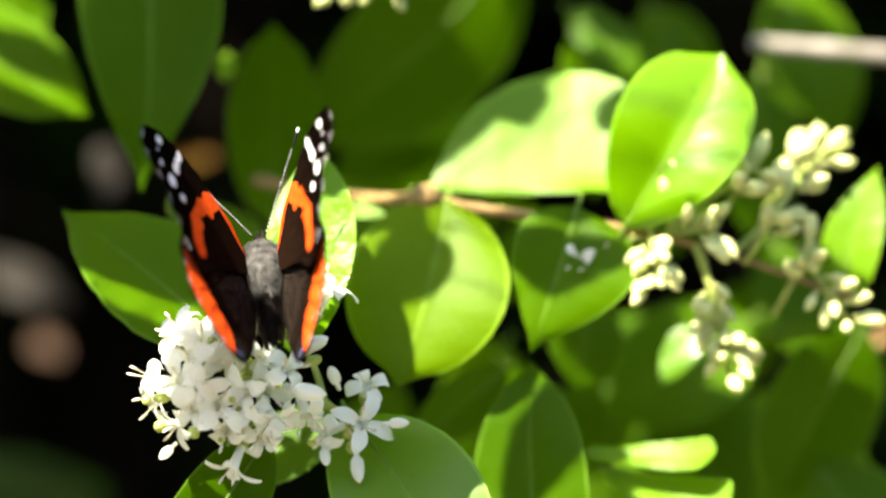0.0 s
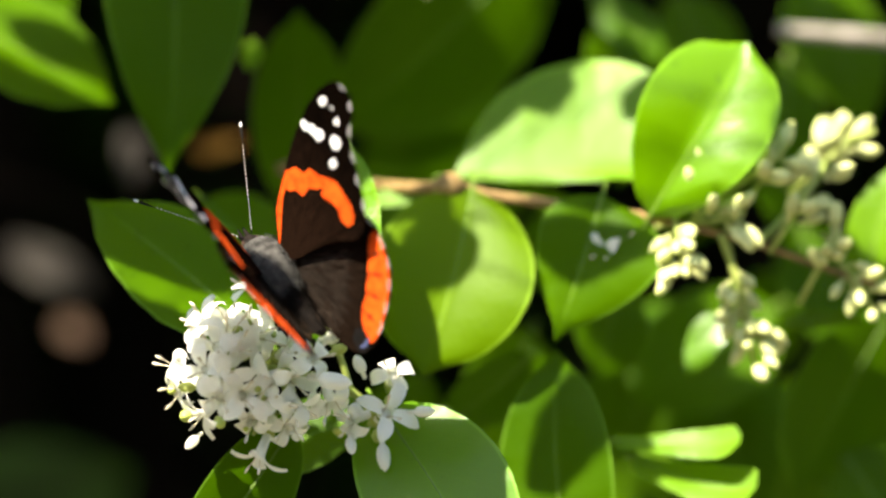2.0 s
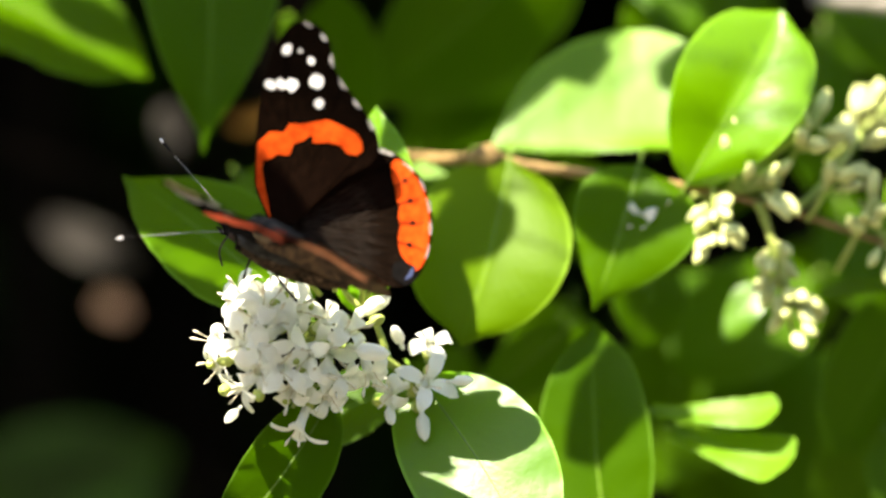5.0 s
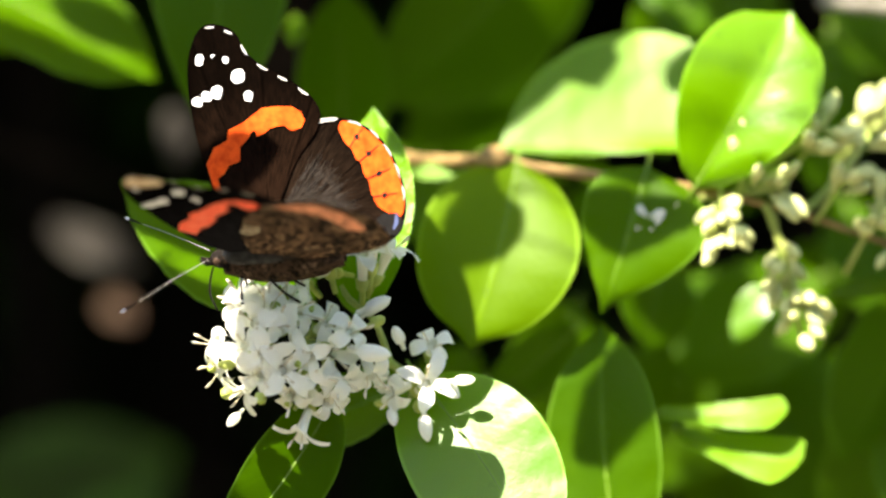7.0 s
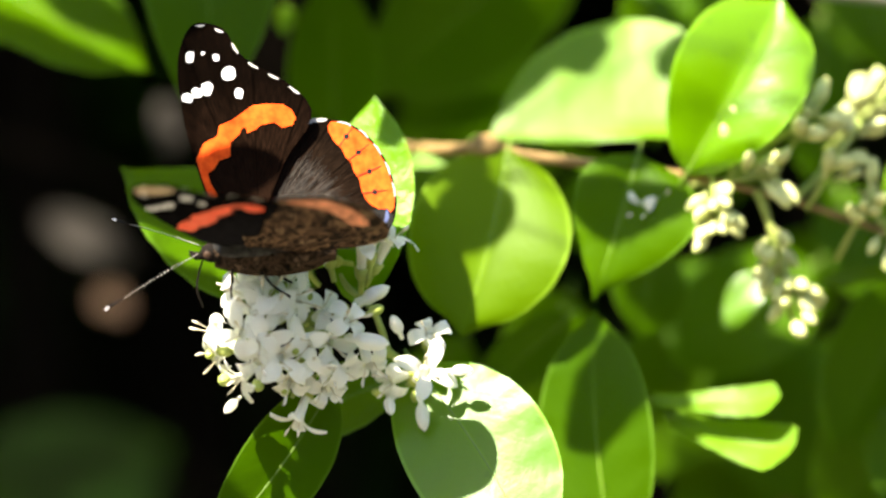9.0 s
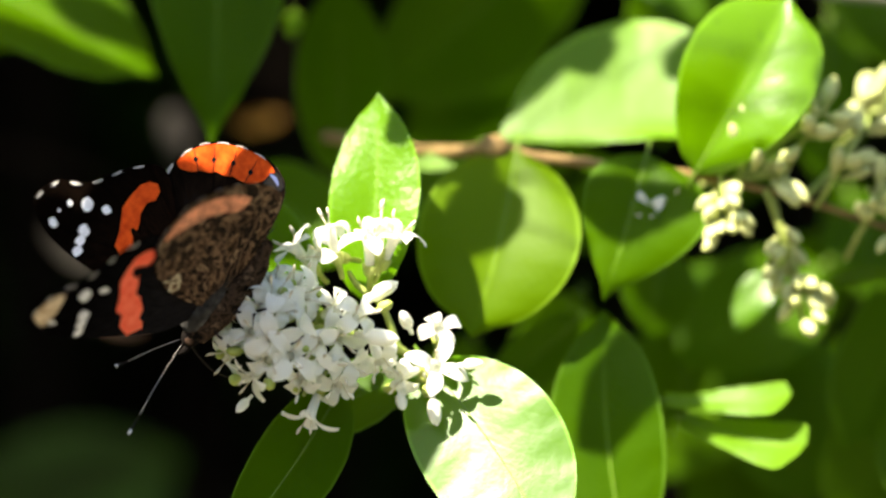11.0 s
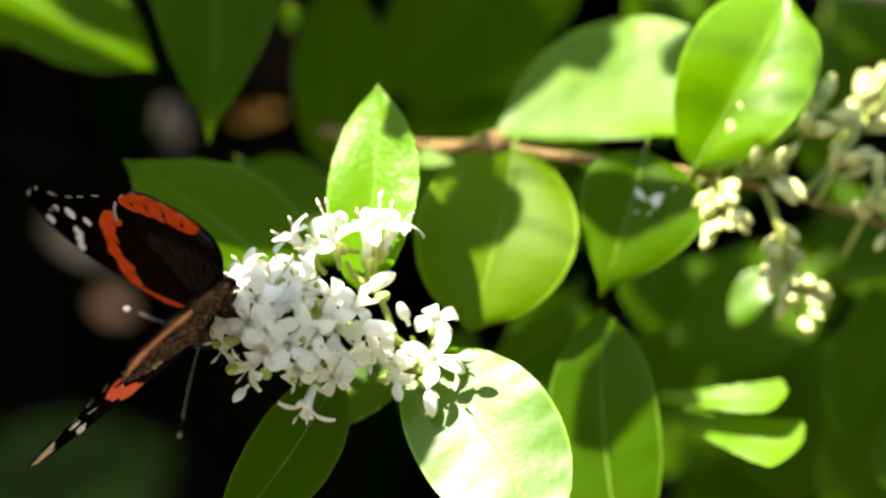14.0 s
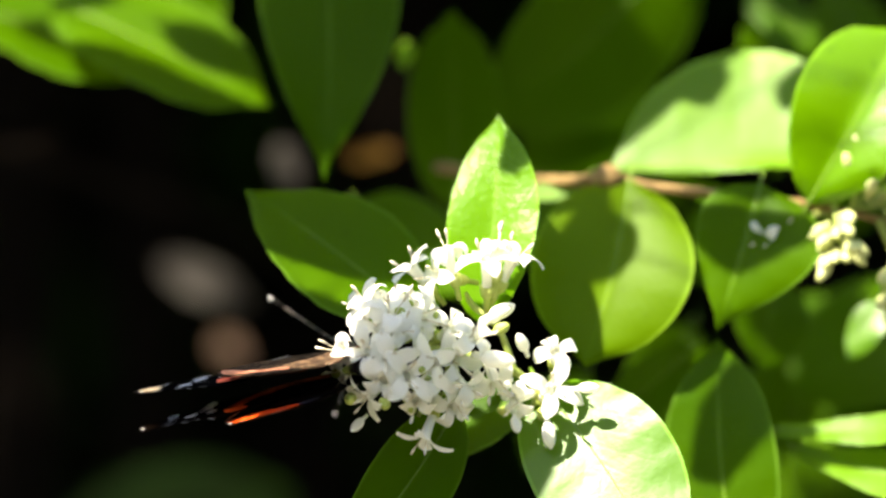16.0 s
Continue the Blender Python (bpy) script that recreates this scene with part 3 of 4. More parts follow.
# ---- neighbouring branches ----
def bud_cluster(parent, centre, direction, count, spread, seed, size=1.0):
    """A short stalk with a tuft of unopened buds."""
    rng = random.Random(seed)
    shapes = [bud_mesh(seed + k) for k in range(3)]
    c, d = P(centre) - parent.location, Vector(direction).normalized()
    bm = bmesh.new()
    tube(bm, [c - d * 0.011, c - d * 0.004, c + d * 0.004], [0.0005, 0.00045, 0.0003], 7)
    part("bud_stalk", bm, STEM, parent)
    for k in range(count):
        s = rng.uniform(-1, 1)
        r = Vector([rng.gauss(0, 1) for _ in range(3)])
        r = (r - d * r.dot(d)).normalized()
        at = c + d * s * spread * MM + r * rng.uniform(0.3, 1.5) * MM
        hang("bud", rng.choice(shapes), parent, aim(at, r * 0.8 + d * rng.uniform(0.3, 1.1) + Vector((0, -0.25, 0)), 0, size * rng.uniform(0.75, 1.1)))


def build_right_branch():
    br = thing("budding_branch", P((-20.6, 60, 17.6)), "privet twig with broad leaves and cream flower buds", "branch")
    stem(br, ((-20.7, 62, 18.6), (-7.7, 48, 16.3), (1.4, 38, 15.8), (6.9, 35, 16.1), (13.1, 33, 14.8), (24.7, 31, 13.4),
              (36.4, 30, 12.1), (45.3, 30, 10.4), (55.3, 32, 8.0), (66.2, 34, 4.4), (77.3, 38, 1.0)), (1.0, 0.95, 1.0, 0.95, 0.85, 0.75, 0.7, 0.6, 0.55, 0.5), TWIG)
    bm = bmesh.new()
    tube(bm, [P((4.6, 34, 16.1)) - br.location, P((5.9, 33, 16.1)) - br.location, P((7.4, 33, 16.1)) - br.location, P((9.1, 33, 15.7)) - br.location],
         [0.0012, 0.0022, 0.0023, 0.0011], 10)
    part("node", bm, TWIG, br, None, "swollen tan twig node")
    # leaves at the node and along the twig
    leaf(br, (10.4, 33, 16.1), (3.0, 22, -13.4), 29, (0.0, -0.88, 0.45), 20, 0.05, 0, OLIVE, 0.55, "broad leaf half in sun and half in shade")
    leaf(br, (31.0, 30, 15.3), (23.7, 25, -8.2), 31, (0.05, -0.8, 0.6), 16, 0.04, 0, LEAF, 1.1, "pointed leaf with a sunlit lower margin", (1.2, 0.8))
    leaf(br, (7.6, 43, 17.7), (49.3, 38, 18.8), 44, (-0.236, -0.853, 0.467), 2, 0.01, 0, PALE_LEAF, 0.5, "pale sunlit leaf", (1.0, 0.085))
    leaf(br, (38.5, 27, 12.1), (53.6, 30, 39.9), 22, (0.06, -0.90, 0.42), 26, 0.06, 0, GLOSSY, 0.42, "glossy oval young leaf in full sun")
    leaf(br, (1.9, 40, 14.6), (-7.2, 42, 13.5), 5.0, (-0.2, -0.85, 0.5), 10, 0.03, 0, SUNLIT_LEAF)
    leaf(br, (19.6, 42, 14.6), (31.3, 55, 10.2), 8, (0, -0.8, 0.6), 10, 0.03, 0, LEAF)
    leaf(br, (73.8, 40, 0.1), (79.4, 42, 22.7), 13, (-0.3, -0.9, 0.4), 12, 0.03, 0, SUNLIT_LEAF)
    # buds
    bud_cluster(br, (43.2, 26, 6.6), (0.1, -0.4, -0.8), 17, 4.2, 1, 1.2)
    bud_cluster(br, (49.3, 28, 11.5), (0.8, -0.4, 0.1), 9, 3.4, 2, 1.25)
    bud_cluster(br, (57.6, 30, 20.6), (0.5, -0.2, 0.85), 10, 3.2, 3, 1.5)
    stem(br, ((45.3, 30, 10.7), (50.7, 30, 16.0), (57.0, 30, 20.2)), (0.7, 0.6, 0.4), STEM, "side_stalk")
    bud_cluster(br, (47.3, 26, 17.5), (0.3, -0.3, 0.9), 6, 2.6, 9, 1.0)
    bud_cluster(br, (63.4, 30, 15.8), (0.5, 0, 0.8), 11, 5.5, 4, 1.25)
    bud_cluster(br, (69.0, 42, 23.2), (0.7, -0.2, 0.7), 11, 4.5, 5, 1.4)
    stem(br, ((55.3, 32, 8.0), (60.1, 38, 11.8), (68.5, 42, 22.3), (74.8, 42, 26.4)), (0.7, 0.6, 0.5, 0.4), STEM, "side_stalk")
    bud_cluster(br, (66.9, 30, 6.8), (0.3, -0.4, 0.6), 9, 3.2, 6, 1.2)
    bud_cluster(br, (72.1, 30, 1.0), (0.5, -0.2, -0.7), 10, 5.0, 12, 1.2)
    stem(br, ((49.8, 30, 9.4), (52.0, 30, 3.7), (54.4, 30, -3.6), (55.3, 31, -10.7)), (0.7, 0.6, 0.5, 0.4), STEM, "side_stalk")
    bud_cluster(br, (53.0, 30, -0.5), (0.2, -0.2, -0.9), 8, 4.5, 7, 1.3)
    bud_cluster(br, (55.2, 30, -7.9), (0.1, -0.2, -1), 12, 5.0, 8, 1.3)
    rng = random.Random(4)
    for at, d in (((31.8, 27, 5.9), (-0.6, -0.7, -0.2)), ((34.6, 27, 7.9), (0, -1, 0.3))):
        add_floret(br, at, Vector(d), rng, 0.8)
    leaf(br, (51.6, 49, -3.5), (45.6, 47, -13.5), 8, (-0.23, -0.85, 0.47), 8, 0.05, 0, SUNLIT_WAXY)
    return br


def build_lower_leaves():
    br = thing("lower_branch", P((31.0, 60, -57.1)), "lower privet twig with overlapping green leaves", "branch")
    stem(br, ((31.0, 60, -57.1), (45.0, 84, -52.0), (60.0, 94, -42.0), (74.0, 96, -27.0), (80.0, 98, -12.0), (92.0, 100, 2.0)), (1.6, 1.4, 1.2, 1.0, 0.9, 0.7), TWIG)
    leaf(br, (27.2, 22, -48.8), (24.0, 29, -9.3), 21, (-0.15, -0.8, 0.6), 12, 0.02, 0, LEAF, 0.6)
    leaf(br, (34.7, 60, 1.0), (32.2, 55, -14.6), 17, (0.45, -0.85, -0.10), 10, 0.03, 0, LEAF, 0.6)
    leaf(br, (20.6, 50, -10.9), (5.1, 50, -23.6), 13, (0.45, -0.85, -0.10), 10, 0.03, 0, LEAF, 0.7)
    leaf(br, (33.6, 33, -23.8), (53.4, 26, -23.1), 7.6, (-0.05, -0.78, 0.62), 8, -0.02, 0, SUNLIT_LEAF, 0)
    leaf(br, (37.0, 35, -26.8), (55.4, 25, -31.3), 11.5, (-0.05, -0.78, 0.62), 10, -0.03, 0, SUNLIT_LEAF, 0)
    leaf(br, (79.0, 62, -3.6), (63.8, 58, -32.3), 25, (0.45, -0.85, -0.10), 12, 0.03, 0, LEAF, 0.6)
    leaf(br, (61.9, 85, -2.7), (37.2, 80, -18.7), 24, (0, -0.9, 0.4), 8, 0.03, 0, LEAF, 0.6)
    leaf(br, (52.0, 95, -11.3), (60.0, 85, -43.3), 26, (0, -0.9, 0.4), 8, 0.03, 0, LEAF, 0.6)
    leaf(br, (39.7, 98, -11.4), (35.6, 90, -39.7), 26, (0.1, -0.9, 0.4), 8, 0.03, 0, LEAF, 0.6)
    leaf(br, (76.3, 75, -18.6), (63.9, 72, -47.4), 26, (0.45, -0.85, -0.10), 8, 0.03, 0, LEAF, 0.6)
    for base, tip, w in (((21.2, 80, -7.4), (10.8, 75, -29.8), 20), ((37.9, 100, -3.7), (51.0, 95, -18.9), 20),
                         ((3.4, 85, -15.0), (-6.0, 85, -32.0), 16), ((44.6, 100, -32.4), (52.0, 95, -53.2), 24),
                         ((66.9, 105, 0.1), (52.2, 100, -11.4), 20), ((60.8, 100, -15.2), (72.0, 95, -38.0), 24)):
        leaf(br, base, tip, w, (0.42, -0.85, -0.06), 10, 0.03, 0, LEAF, 0.65)
    # narrow blade added for the sunlit upper edge of the dark leaf behind
    leaf(br, (59.7, 46, -5.8), (74.1, 44, -4.3), 4.2, (-0.1, -0.7, 0.7), 10, 0.06, 0, LEAF, 0.5)
    leaf(br, (71.5, 60, -25.7), (88.7, 56, -46.7), 22, (-0.1, -0.8, 0.6), 8, 0.03, 0, LEAF, 0.6)
    return br


def build_upper_leaves():
    br = thing("upper_branch", P((-28.3, 70, 65.2)), "upper privet twig with large hanging shaded leaves", "branch")
    stem(br, ((-114.1, 90, 53.2), (-83.0, 80, 59.3), (-54.4, 72, 63.5), (-28.3, 70, 65.2), (1.5, 80, 63.0), (30.0, 90, 57.9), (68.5, 100, 55.6), (98.1, 110, 55.1)),
         (0.9, 1.1, 1.3, 1.4, 1.4, 1.3, 1.1, 0.9), TWIG)
    leaf(br, (-39.9, 52, 66.9), (-38.5, 40, 16.2), 33, (0.05, -0.95, 0.2), 12, 0.03, 0, LEAF, 0.95, "large shaded leaf hanging tip down")
    leaf(br, (-84.1, 70, 46.6), (-48.0, 58, 28.8), 25, (0.1, -0.7, 0.7), 12, 0.03, 0, LEAF, 0.6)
    leaf(br, (-101.8, 240, -61.4), (-52.2, 240, -38.7), 43, (0.5, -0.85, -0.2), 10, 0.03, 0, SHADED_LEAF, 0.6)
    leaf(br, (-101.8, 80, 47.0), (-69.2, 70, 32.7), 24, (0.1, -0.6, 0.8), 12, 0.03, 0, LEAF, 0.6)
    leaf(br, (-18.1, 72, 11.3), (-18.4, 66, 44.6), 17, (0, -0.95, 0.3), 12, 0.02, 0, LEAF, 0.55)
    leaf(br, (21.3, 85, 58.6), (-13.5, 80, 24.5), 34, (0.45, -0.85, -0.10), 10, 0.03, 0, LEAF, 0.7)
    leaf(br, (14.9, 100, 40.3), (-8.0, 95, 18.2), 22, (0.45, -0.85, -0.10), 10, 0.03, 0, LEAF, 0.7)
    leaf(br, (34.4, 80, 47.0), (35.0, 72, 16.9), 20, (0.45, -0.85, -0.10), 10, 0.03, 0, LEAF, 0.7)
    leaf(br, (66.6, 100, 53.7), (77.7, 95, 27.7), 22, (0.45, -0.85, -0.10), 10, 0.03, 0, LEAF, 0.7)
    leaf(br, (63.1, 90, 38.0), (60.9, 85, 10.5), 20, (0.45, -0.85, -0.10), 10, 0.03, 0, LEAF, 0.7)
    leaf(br, (-33.6, 60, 13.0), (-16.8, 50, -2.6), 20, (0, -0.85, 0.5), 10, 0.03, 0, LEAF, 0.7)
    leaf(br, (30.0, 75, 47.8), (42.0, 70, 37.3), 9, (-0.2, -0.85, 0.5), 10, 0.03, 0, LEAF, 0.6)
    leaf(br, (-26.0, 70, 39.2), (-26.2, 60, 34.2), 4, (0, -0.85, 0.5), 10, 0.03, 0, SUNLIT_LEAF, 0.7)
    for base, tip, w in (((11.1, 105, 29.9), (-9.0, 100, 13.5), 20), ((21.6, 100, 23.1), (7.2, 95, 10.6), 16),
                         ((-13.6, 90, 18.1), (-4.1, 80, 2.0), 20), ((52.7, 110, 31.0), (44.6, 100, 5.8), 20),
                         ((44.8, 105, 50.1), (53.2, 100, 28.8), 18), ((66.9, 105, 10.7), (73.9, 95, -11.3), 20),
                         ((30.8, 85, 11.4), (16.5, 75, 2.0), 16), ((-68.3, 85, 60.5), (-61.1, 75, 35.6), 22)):
        leaf(br, base, tip, w, (0.42, -0.85, -0.06), 10, 0.03, 0, LEAF, 0.65)
    bud_cluster(br, (-4.4, 40, 50.0), (-0.7, -0.3, -0.2), 10, 4.0, 21, 1.0)
    bud_cluster(br, (1.4, 40, 50.6), (0.7, -0.3, -0.2), 9, 3.6, 22, 1.0)
    stem(br, ((1.5, 80, 63.0), (0.6, 55, 56.1), (-1.7, 42, 51.6)), (0.7, 0.6, 0.4), STEM, "side_stalk")
    return br


def build_overhang():
    """Leaves of the shrub just above the blossom; the dappled shade below is theirs. Rows: where the shade falls, turn, length, width, height above."""
    br = thing("overhanging_branch", P((-190, -160, 330)), "leafy privet branch arching over the blossom", "branch")
    rng = random.Random(21)
    over_flower = (
        ((-52.4, -3, 12.5), 0, 28, 34, 150), ((-59.0, 0, -11.0), 0, 72, 43, 158), ((-21.5, -5, -15.5), 20, 34, 25, 150),
        ((-38.3, 45, 36.9), 0, 62, 38, 165), ((-18.1, 70, 28.9), 0, 36, 20, 170), ((1.5, 82, 37.7), 60, 46, 34, 175),
        ((-2.3, 85, 23.7), 45, 30, 16, 172), ((4.1, 27, 4.0), 0, 23, 16, 150), ((31.2, 28, 5.2), 72, 23.5, 16.5, 150),
    )
    over_leaves = (
        ((27.0, 26, -22.5), 0, 28, 24, 155), ((13.3, 50, -16.3), 60, 26, 20, 160), ((-65.3, 62, 21.2), 58, 60, 27, 160),
        ((-54.8, 60, 43.0), 58, 38, 13, 165), ((-79.0, 76, 39.4), 70, 26, 12, 165), ((39.0, 45, 33.5), -20, 18, 11, 160),
        ((17.5, 46, 38.0), 35, 24, 13, 160), ((-12.7, 18, -24.7), 90, 15, 10, 155), ((-35.5, 25, 8.0), 60, 46, 30, 155), ((8.2, 45, 28.6), -37, 26, 12, 160),
    )
    over_inside = (
        ((37.0, 74, 23.4), 0, 26, 16, 165), ((62.1, 88, 22.8), 0, 32, 20, 170), ((75.0, 98, 38.3), 45, 30, 20, 170),
        ((51.7, 88, -23.6), 20, 34, 22, 170), ((66.0, 30, 15.6), 18, 20, 10, 150), ((67.0, 30, 6.4), 20, 13, 12, 150), ((72.0, 30, 1.0), -30, 16, 12, 150), ((55.4, 30, -6.5), 5, 20, 12, 150), ((26.2, 90, -11.3), 0, 40, 26, 175),
        ((44.6, 100, 13.5), 30, 36, 24, 175), ((11.0, 95, 11.5), 60, 30, 20, 175), ((6.2, 84, 29.8), -63, 40, 15, 172),
    )
    over_rest = (
        ((-48.5, 25, 11.0), 62, 18, 11, 152), ((-35.5, -5, 9.5), 30, 13, 9, 152),
        ((45.2, 103, 47.1), 0, 30, 22, 175), ((-39.9, -10, -24.0), 40, 26, 14, 156),
        ((-67.0, 8, 1.0), 0, 30, 20, 158), ((62.7, 99, 3.9), 30, 26, 18, 175), ((27.9, 31, 13.5), 86, 20, 6, 150),
    )
    rows = over_flower + over_leaves + over_inside + over_rest
    tops = []
    for at, turn, length, width, up in rows:
        c = P(at) + SUN_FROM * up * MM
        a = radians(turn)
        along = Vector((math.sin(a), 0, -math.cos(a))) * length * 0.5 * MM
        face = Vector((rng.uniform(-0.2, 0.2), -1, rng.uniform(0.0, 0.3)))
        b, t = (c - along - P((0, 0, 0))) / MM, (c + along - P((0, 0, 0))) / MM
        leaf(br, b, t, width, face, 8, 0.03, 0, LEAF, 0.6)
        tops.append(b)
    hub = Vector((-190, -160, 330))
    rise = SUN_FROM * 90
    for b in tops:
        stem(br, (hub, (b + rise + hub) / 2 + Vector((0, 0, 12)), b + rise, b), (0.4, 0.25, 0.25, 0.25), TWIG, "twig", 6)
    stem(br, (hub, (-200, 60, 350), (-170, 250, 330), (-120, 480, 250)), (1.2, 2.0, 3.0, 4.0), TWIG)


def build_interior():
    """Dark stems, sticks and a few leaf shapes for blurred sunlight deep in the shrub."""
    for k, (x0, x1, y, r) in enumerate(((60, 30, 0.42, 9), (330, 345, 0.50, 8), (560, 520, 0.47, 10), (1180, 1260, 0.48, 9), (-150, -190, 0.40, 10), (1500, 1480, 0.45, 9))):
        a, b = (x0 - 784) * 0.087 * 1.4 * MM, (x1 - 784) * 0.087 * 1.4 * MM
        st = thing("shrub_stem", Vector((a, y, 0.0)), "dark brown woody shrub stem in deep shade", "stem", "stems of the shrub")
        bm = bmesh.new()
        line = smooth_line([(0, 0, -0.05), (0.01, 0.01, 0.4), ((b - a) * 0.5, 0, 0.9), (b - a, 0.01, 1.3), ((b - a) * 1.4, 0.03, 1.45)], 6)
        tube(bm, line, [r * MM * (1.2 - 0.5 * i / len(line)) * (1 + 0.08 * math.sin(i * 1.9 + k)) for i in range(len(line))], 12)
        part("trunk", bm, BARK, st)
        for z, sx in ((0.7, 1), (1.05, -1), (1.3, 1)):
            bm = bmesh.new()
            tube(bm, smooth_line([((b - a) * 0.6, 0, z), ((b - a) * 0.6 + sx * 0.05, 0.03, z + 0.10), ((b - a) * 0.6 + sx * 0.12, 0.05, z + 0.26)], 4), [r * MM * 0.45 * (1 - 0.09 * i) for i in range(9)], 8)
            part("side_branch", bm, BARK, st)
    rng = random.Random(8)
    # leaf shapes standing in for blurred spots of sunlight; the last two for streaks
    for base, tip, w, mat, label in (
            ((-74.5, 200, 4.3), (-57.0, 205, -4.1), 9, GREY, "pale grey leaf shape standing in for a blurred sun fleck"),
            ((-65.3, 220, -10.4), (-59.6, 217, -14.2), 6, FLECK_PINK, "pinkish brown leaf shape standing in for a blurred sun fleck"),
            ((-50.3, 160, 25.3), (-48.8, 160, 14.2), 7, GREY, "pale grey leaf shape standing in for a blurred sun fleck"),
            ((-38.9, 150, 22.1), (-29.4, 150, 23.6), 3.5, OCHRE, "ochre leaf-shaped streak in the shrub"),
            ((-11.9, 150, 29.1), (1.6, 150, 29.1), 4, OCHRE, "reddish brown leaf-shaped streak in the shrub")):
        lf = thing("fleck_leaf", P(base), label, "dry leaf", "dry leaves in the shrub")
        b, t = P(base), P(tip)
        me = leaf_mesh((t - b).length, w * MM / 2, 18, 0.08, 20, 0.7, 0.04, rng.randint(0, 999), mat)
        hang("blade", me, lf, Matrix.Translation(-b) @ set_between(b, t, (0.5, -0.8, 0.0)))
    sk = thing("stick", P((61.8, 84, 43.5)), "weathered grey stick lying across the shrub", "stick")
    stem(sk, ((60.9, 84, 43.3), (73.1, 84, 42.5), (91.2, 86, 41.5), (110.5, 90, 40.7)), (1.1, 1.4, 1.4, 1.3), STICK)
    tw = thing("dead_twig", P((-101.6, 130, 24.7)), "thin brown dead twig in the shrub's shade", "twig")
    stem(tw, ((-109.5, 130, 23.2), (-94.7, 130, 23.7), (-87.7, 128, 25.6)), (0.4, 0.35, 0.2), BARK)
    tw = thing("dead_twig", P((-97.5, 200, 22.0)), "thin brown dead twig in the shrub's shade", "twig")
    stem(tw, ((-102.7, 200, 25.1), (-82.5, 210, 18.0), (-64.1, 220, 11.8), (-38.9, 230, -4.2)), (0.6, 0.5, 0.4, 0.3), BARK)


# ---- the butterfly ----
FORE = ((0, 2), (0.2, 4), (2.2, 6.4), (4.4, 8.9), (8.1, 10.9), (11, 12.2), (15.6, 14.2), (21.6, 16.1),
        (26.3, 16.9), (29.7, 16.6), (31.6, 15.9), (32.6, 14.8), (32.8, 13.2), (32.4, 11.2), (31.4, 9.8), (29.9, 8.8),
        (28.3, 7.2), (27, 5), (26.1, 2.5), (25.1, 0.2), (24, -1.8), (22.6, -3.5), (20.6, -4.7), (17.6, -4.2),
        (13.1, -1.9), (8.2, -0.6), (3.9, 0.4))
HIND = ((0, 2), (4.5, 2.3), (10.5, 1.6), (15.6, -0.6), (18.5, -3.6), (19.6, -6.6), (19.8, -9), (19.4, -11),
        (18.7, -13), (17.2, -15.2), (15, -17.1), (12.5, -18.5), (9.6, -19.6), (6.9, -20.1), (4.4, -20), (2.2, -19.2),
        (0.6, -17), (-0.6, -13), (-1.1, -8), (-1.1, -2))
BAND = ((11, 11.9), (13.7, 11.1), (15, 9.2), (16.7, 9.1), (17.9, 7.2), (19.1, 6), (20.6, 4.5), (21.1, 2.2),
        (21.3, -0.1), (20.6, -1.6), (19.4, -2.4), (18.2, -2), (17.6, -0.6), (18.3, 0.8), (17.6, 2.8), (16.8, 3.5),
        (15.8, 5.2), (14.5, 5.3), (12.9, 6.3), (11.9, 7), (11.2, 8.4), (9.9, 8.9), (9, 9.8), (7.7, 9.3),
        (5.8, 7.9), (2.7, 5.4), (1, 4.2), (2.6, 6.5), (4.7, 8.8), (8.1, 10.6))
HEM = ((18.2, -9), (17, -9.5), (15.9, -10.2), (14.9, -11.3), (13.6, -11.9), (12.7, -12.9), (11.2, -13.3), (10.1, -14.2),
        (8.4, -14.6), (6.6, -15.6), (5.6, -17), (4.8, -19.3), (6.9, -19.8), (9.5, -19.3), (12.3, -18.2), (14.8, -16.8),
        (16.9, -15), (18.4, -12.8), (19.1, -11), (19.3, -9.4))
SPOTS = ((20.5, 14.6, 0.95, 1.05), (21.5, 13.2, 1.05, 1.1), (22.3, 11.8, 1.3, 1.15), (27, 15.1, 1.15, 0.8), (27.8, 13.1, 0.45, 0.45), (27.4, 11.1, 0.7, 0.65), (25.1, 8.8, 1.4, 1.25), (22.2, 6.8, 1.1, 0.85))
FLECKS = (((32.4, 15.0), (32.65, 13.6)), ((32.3, 11.9), (31.9, 10.6)), ((30.3, 9.0), (28.8, 7.8)), ((27.6, 6.1), (26.8, 4.4)), ((26.1, 2.7), (25.5, 1.1)), ((24.6, -0.7), (23.6, -2.4)))
HIND_FLECKS = (((19.3, -10.4), (18.7, -12.6)), ((18.1, -13.8), (16.8, -15.3)), ((15.9, -16.1), (14.1, -17.4)), ((13.0, -18.0), (10.9, -18.9)), ((9.7, -19.3), (7.4, -19.8)))
CREAM_RING = ((13.2, 0.3), (11.9, -0.3), (11.5, -1.7), (10.3, -0.9), (9.4, 0.6), (10.6, 1.5), (11.3, 0.3), (10.5, -0.6))
DOTS = ((16.9, -11.9, 0.42), (14.4, -13.9, 0.42), (11.4, -15.7, 0.42), (8.1, -16.7, 0.42))


def camber(u, v):
    return -0.0011 * u * u + 0.10 * math.sin(0.9 * v) * min(u / 20, 1)


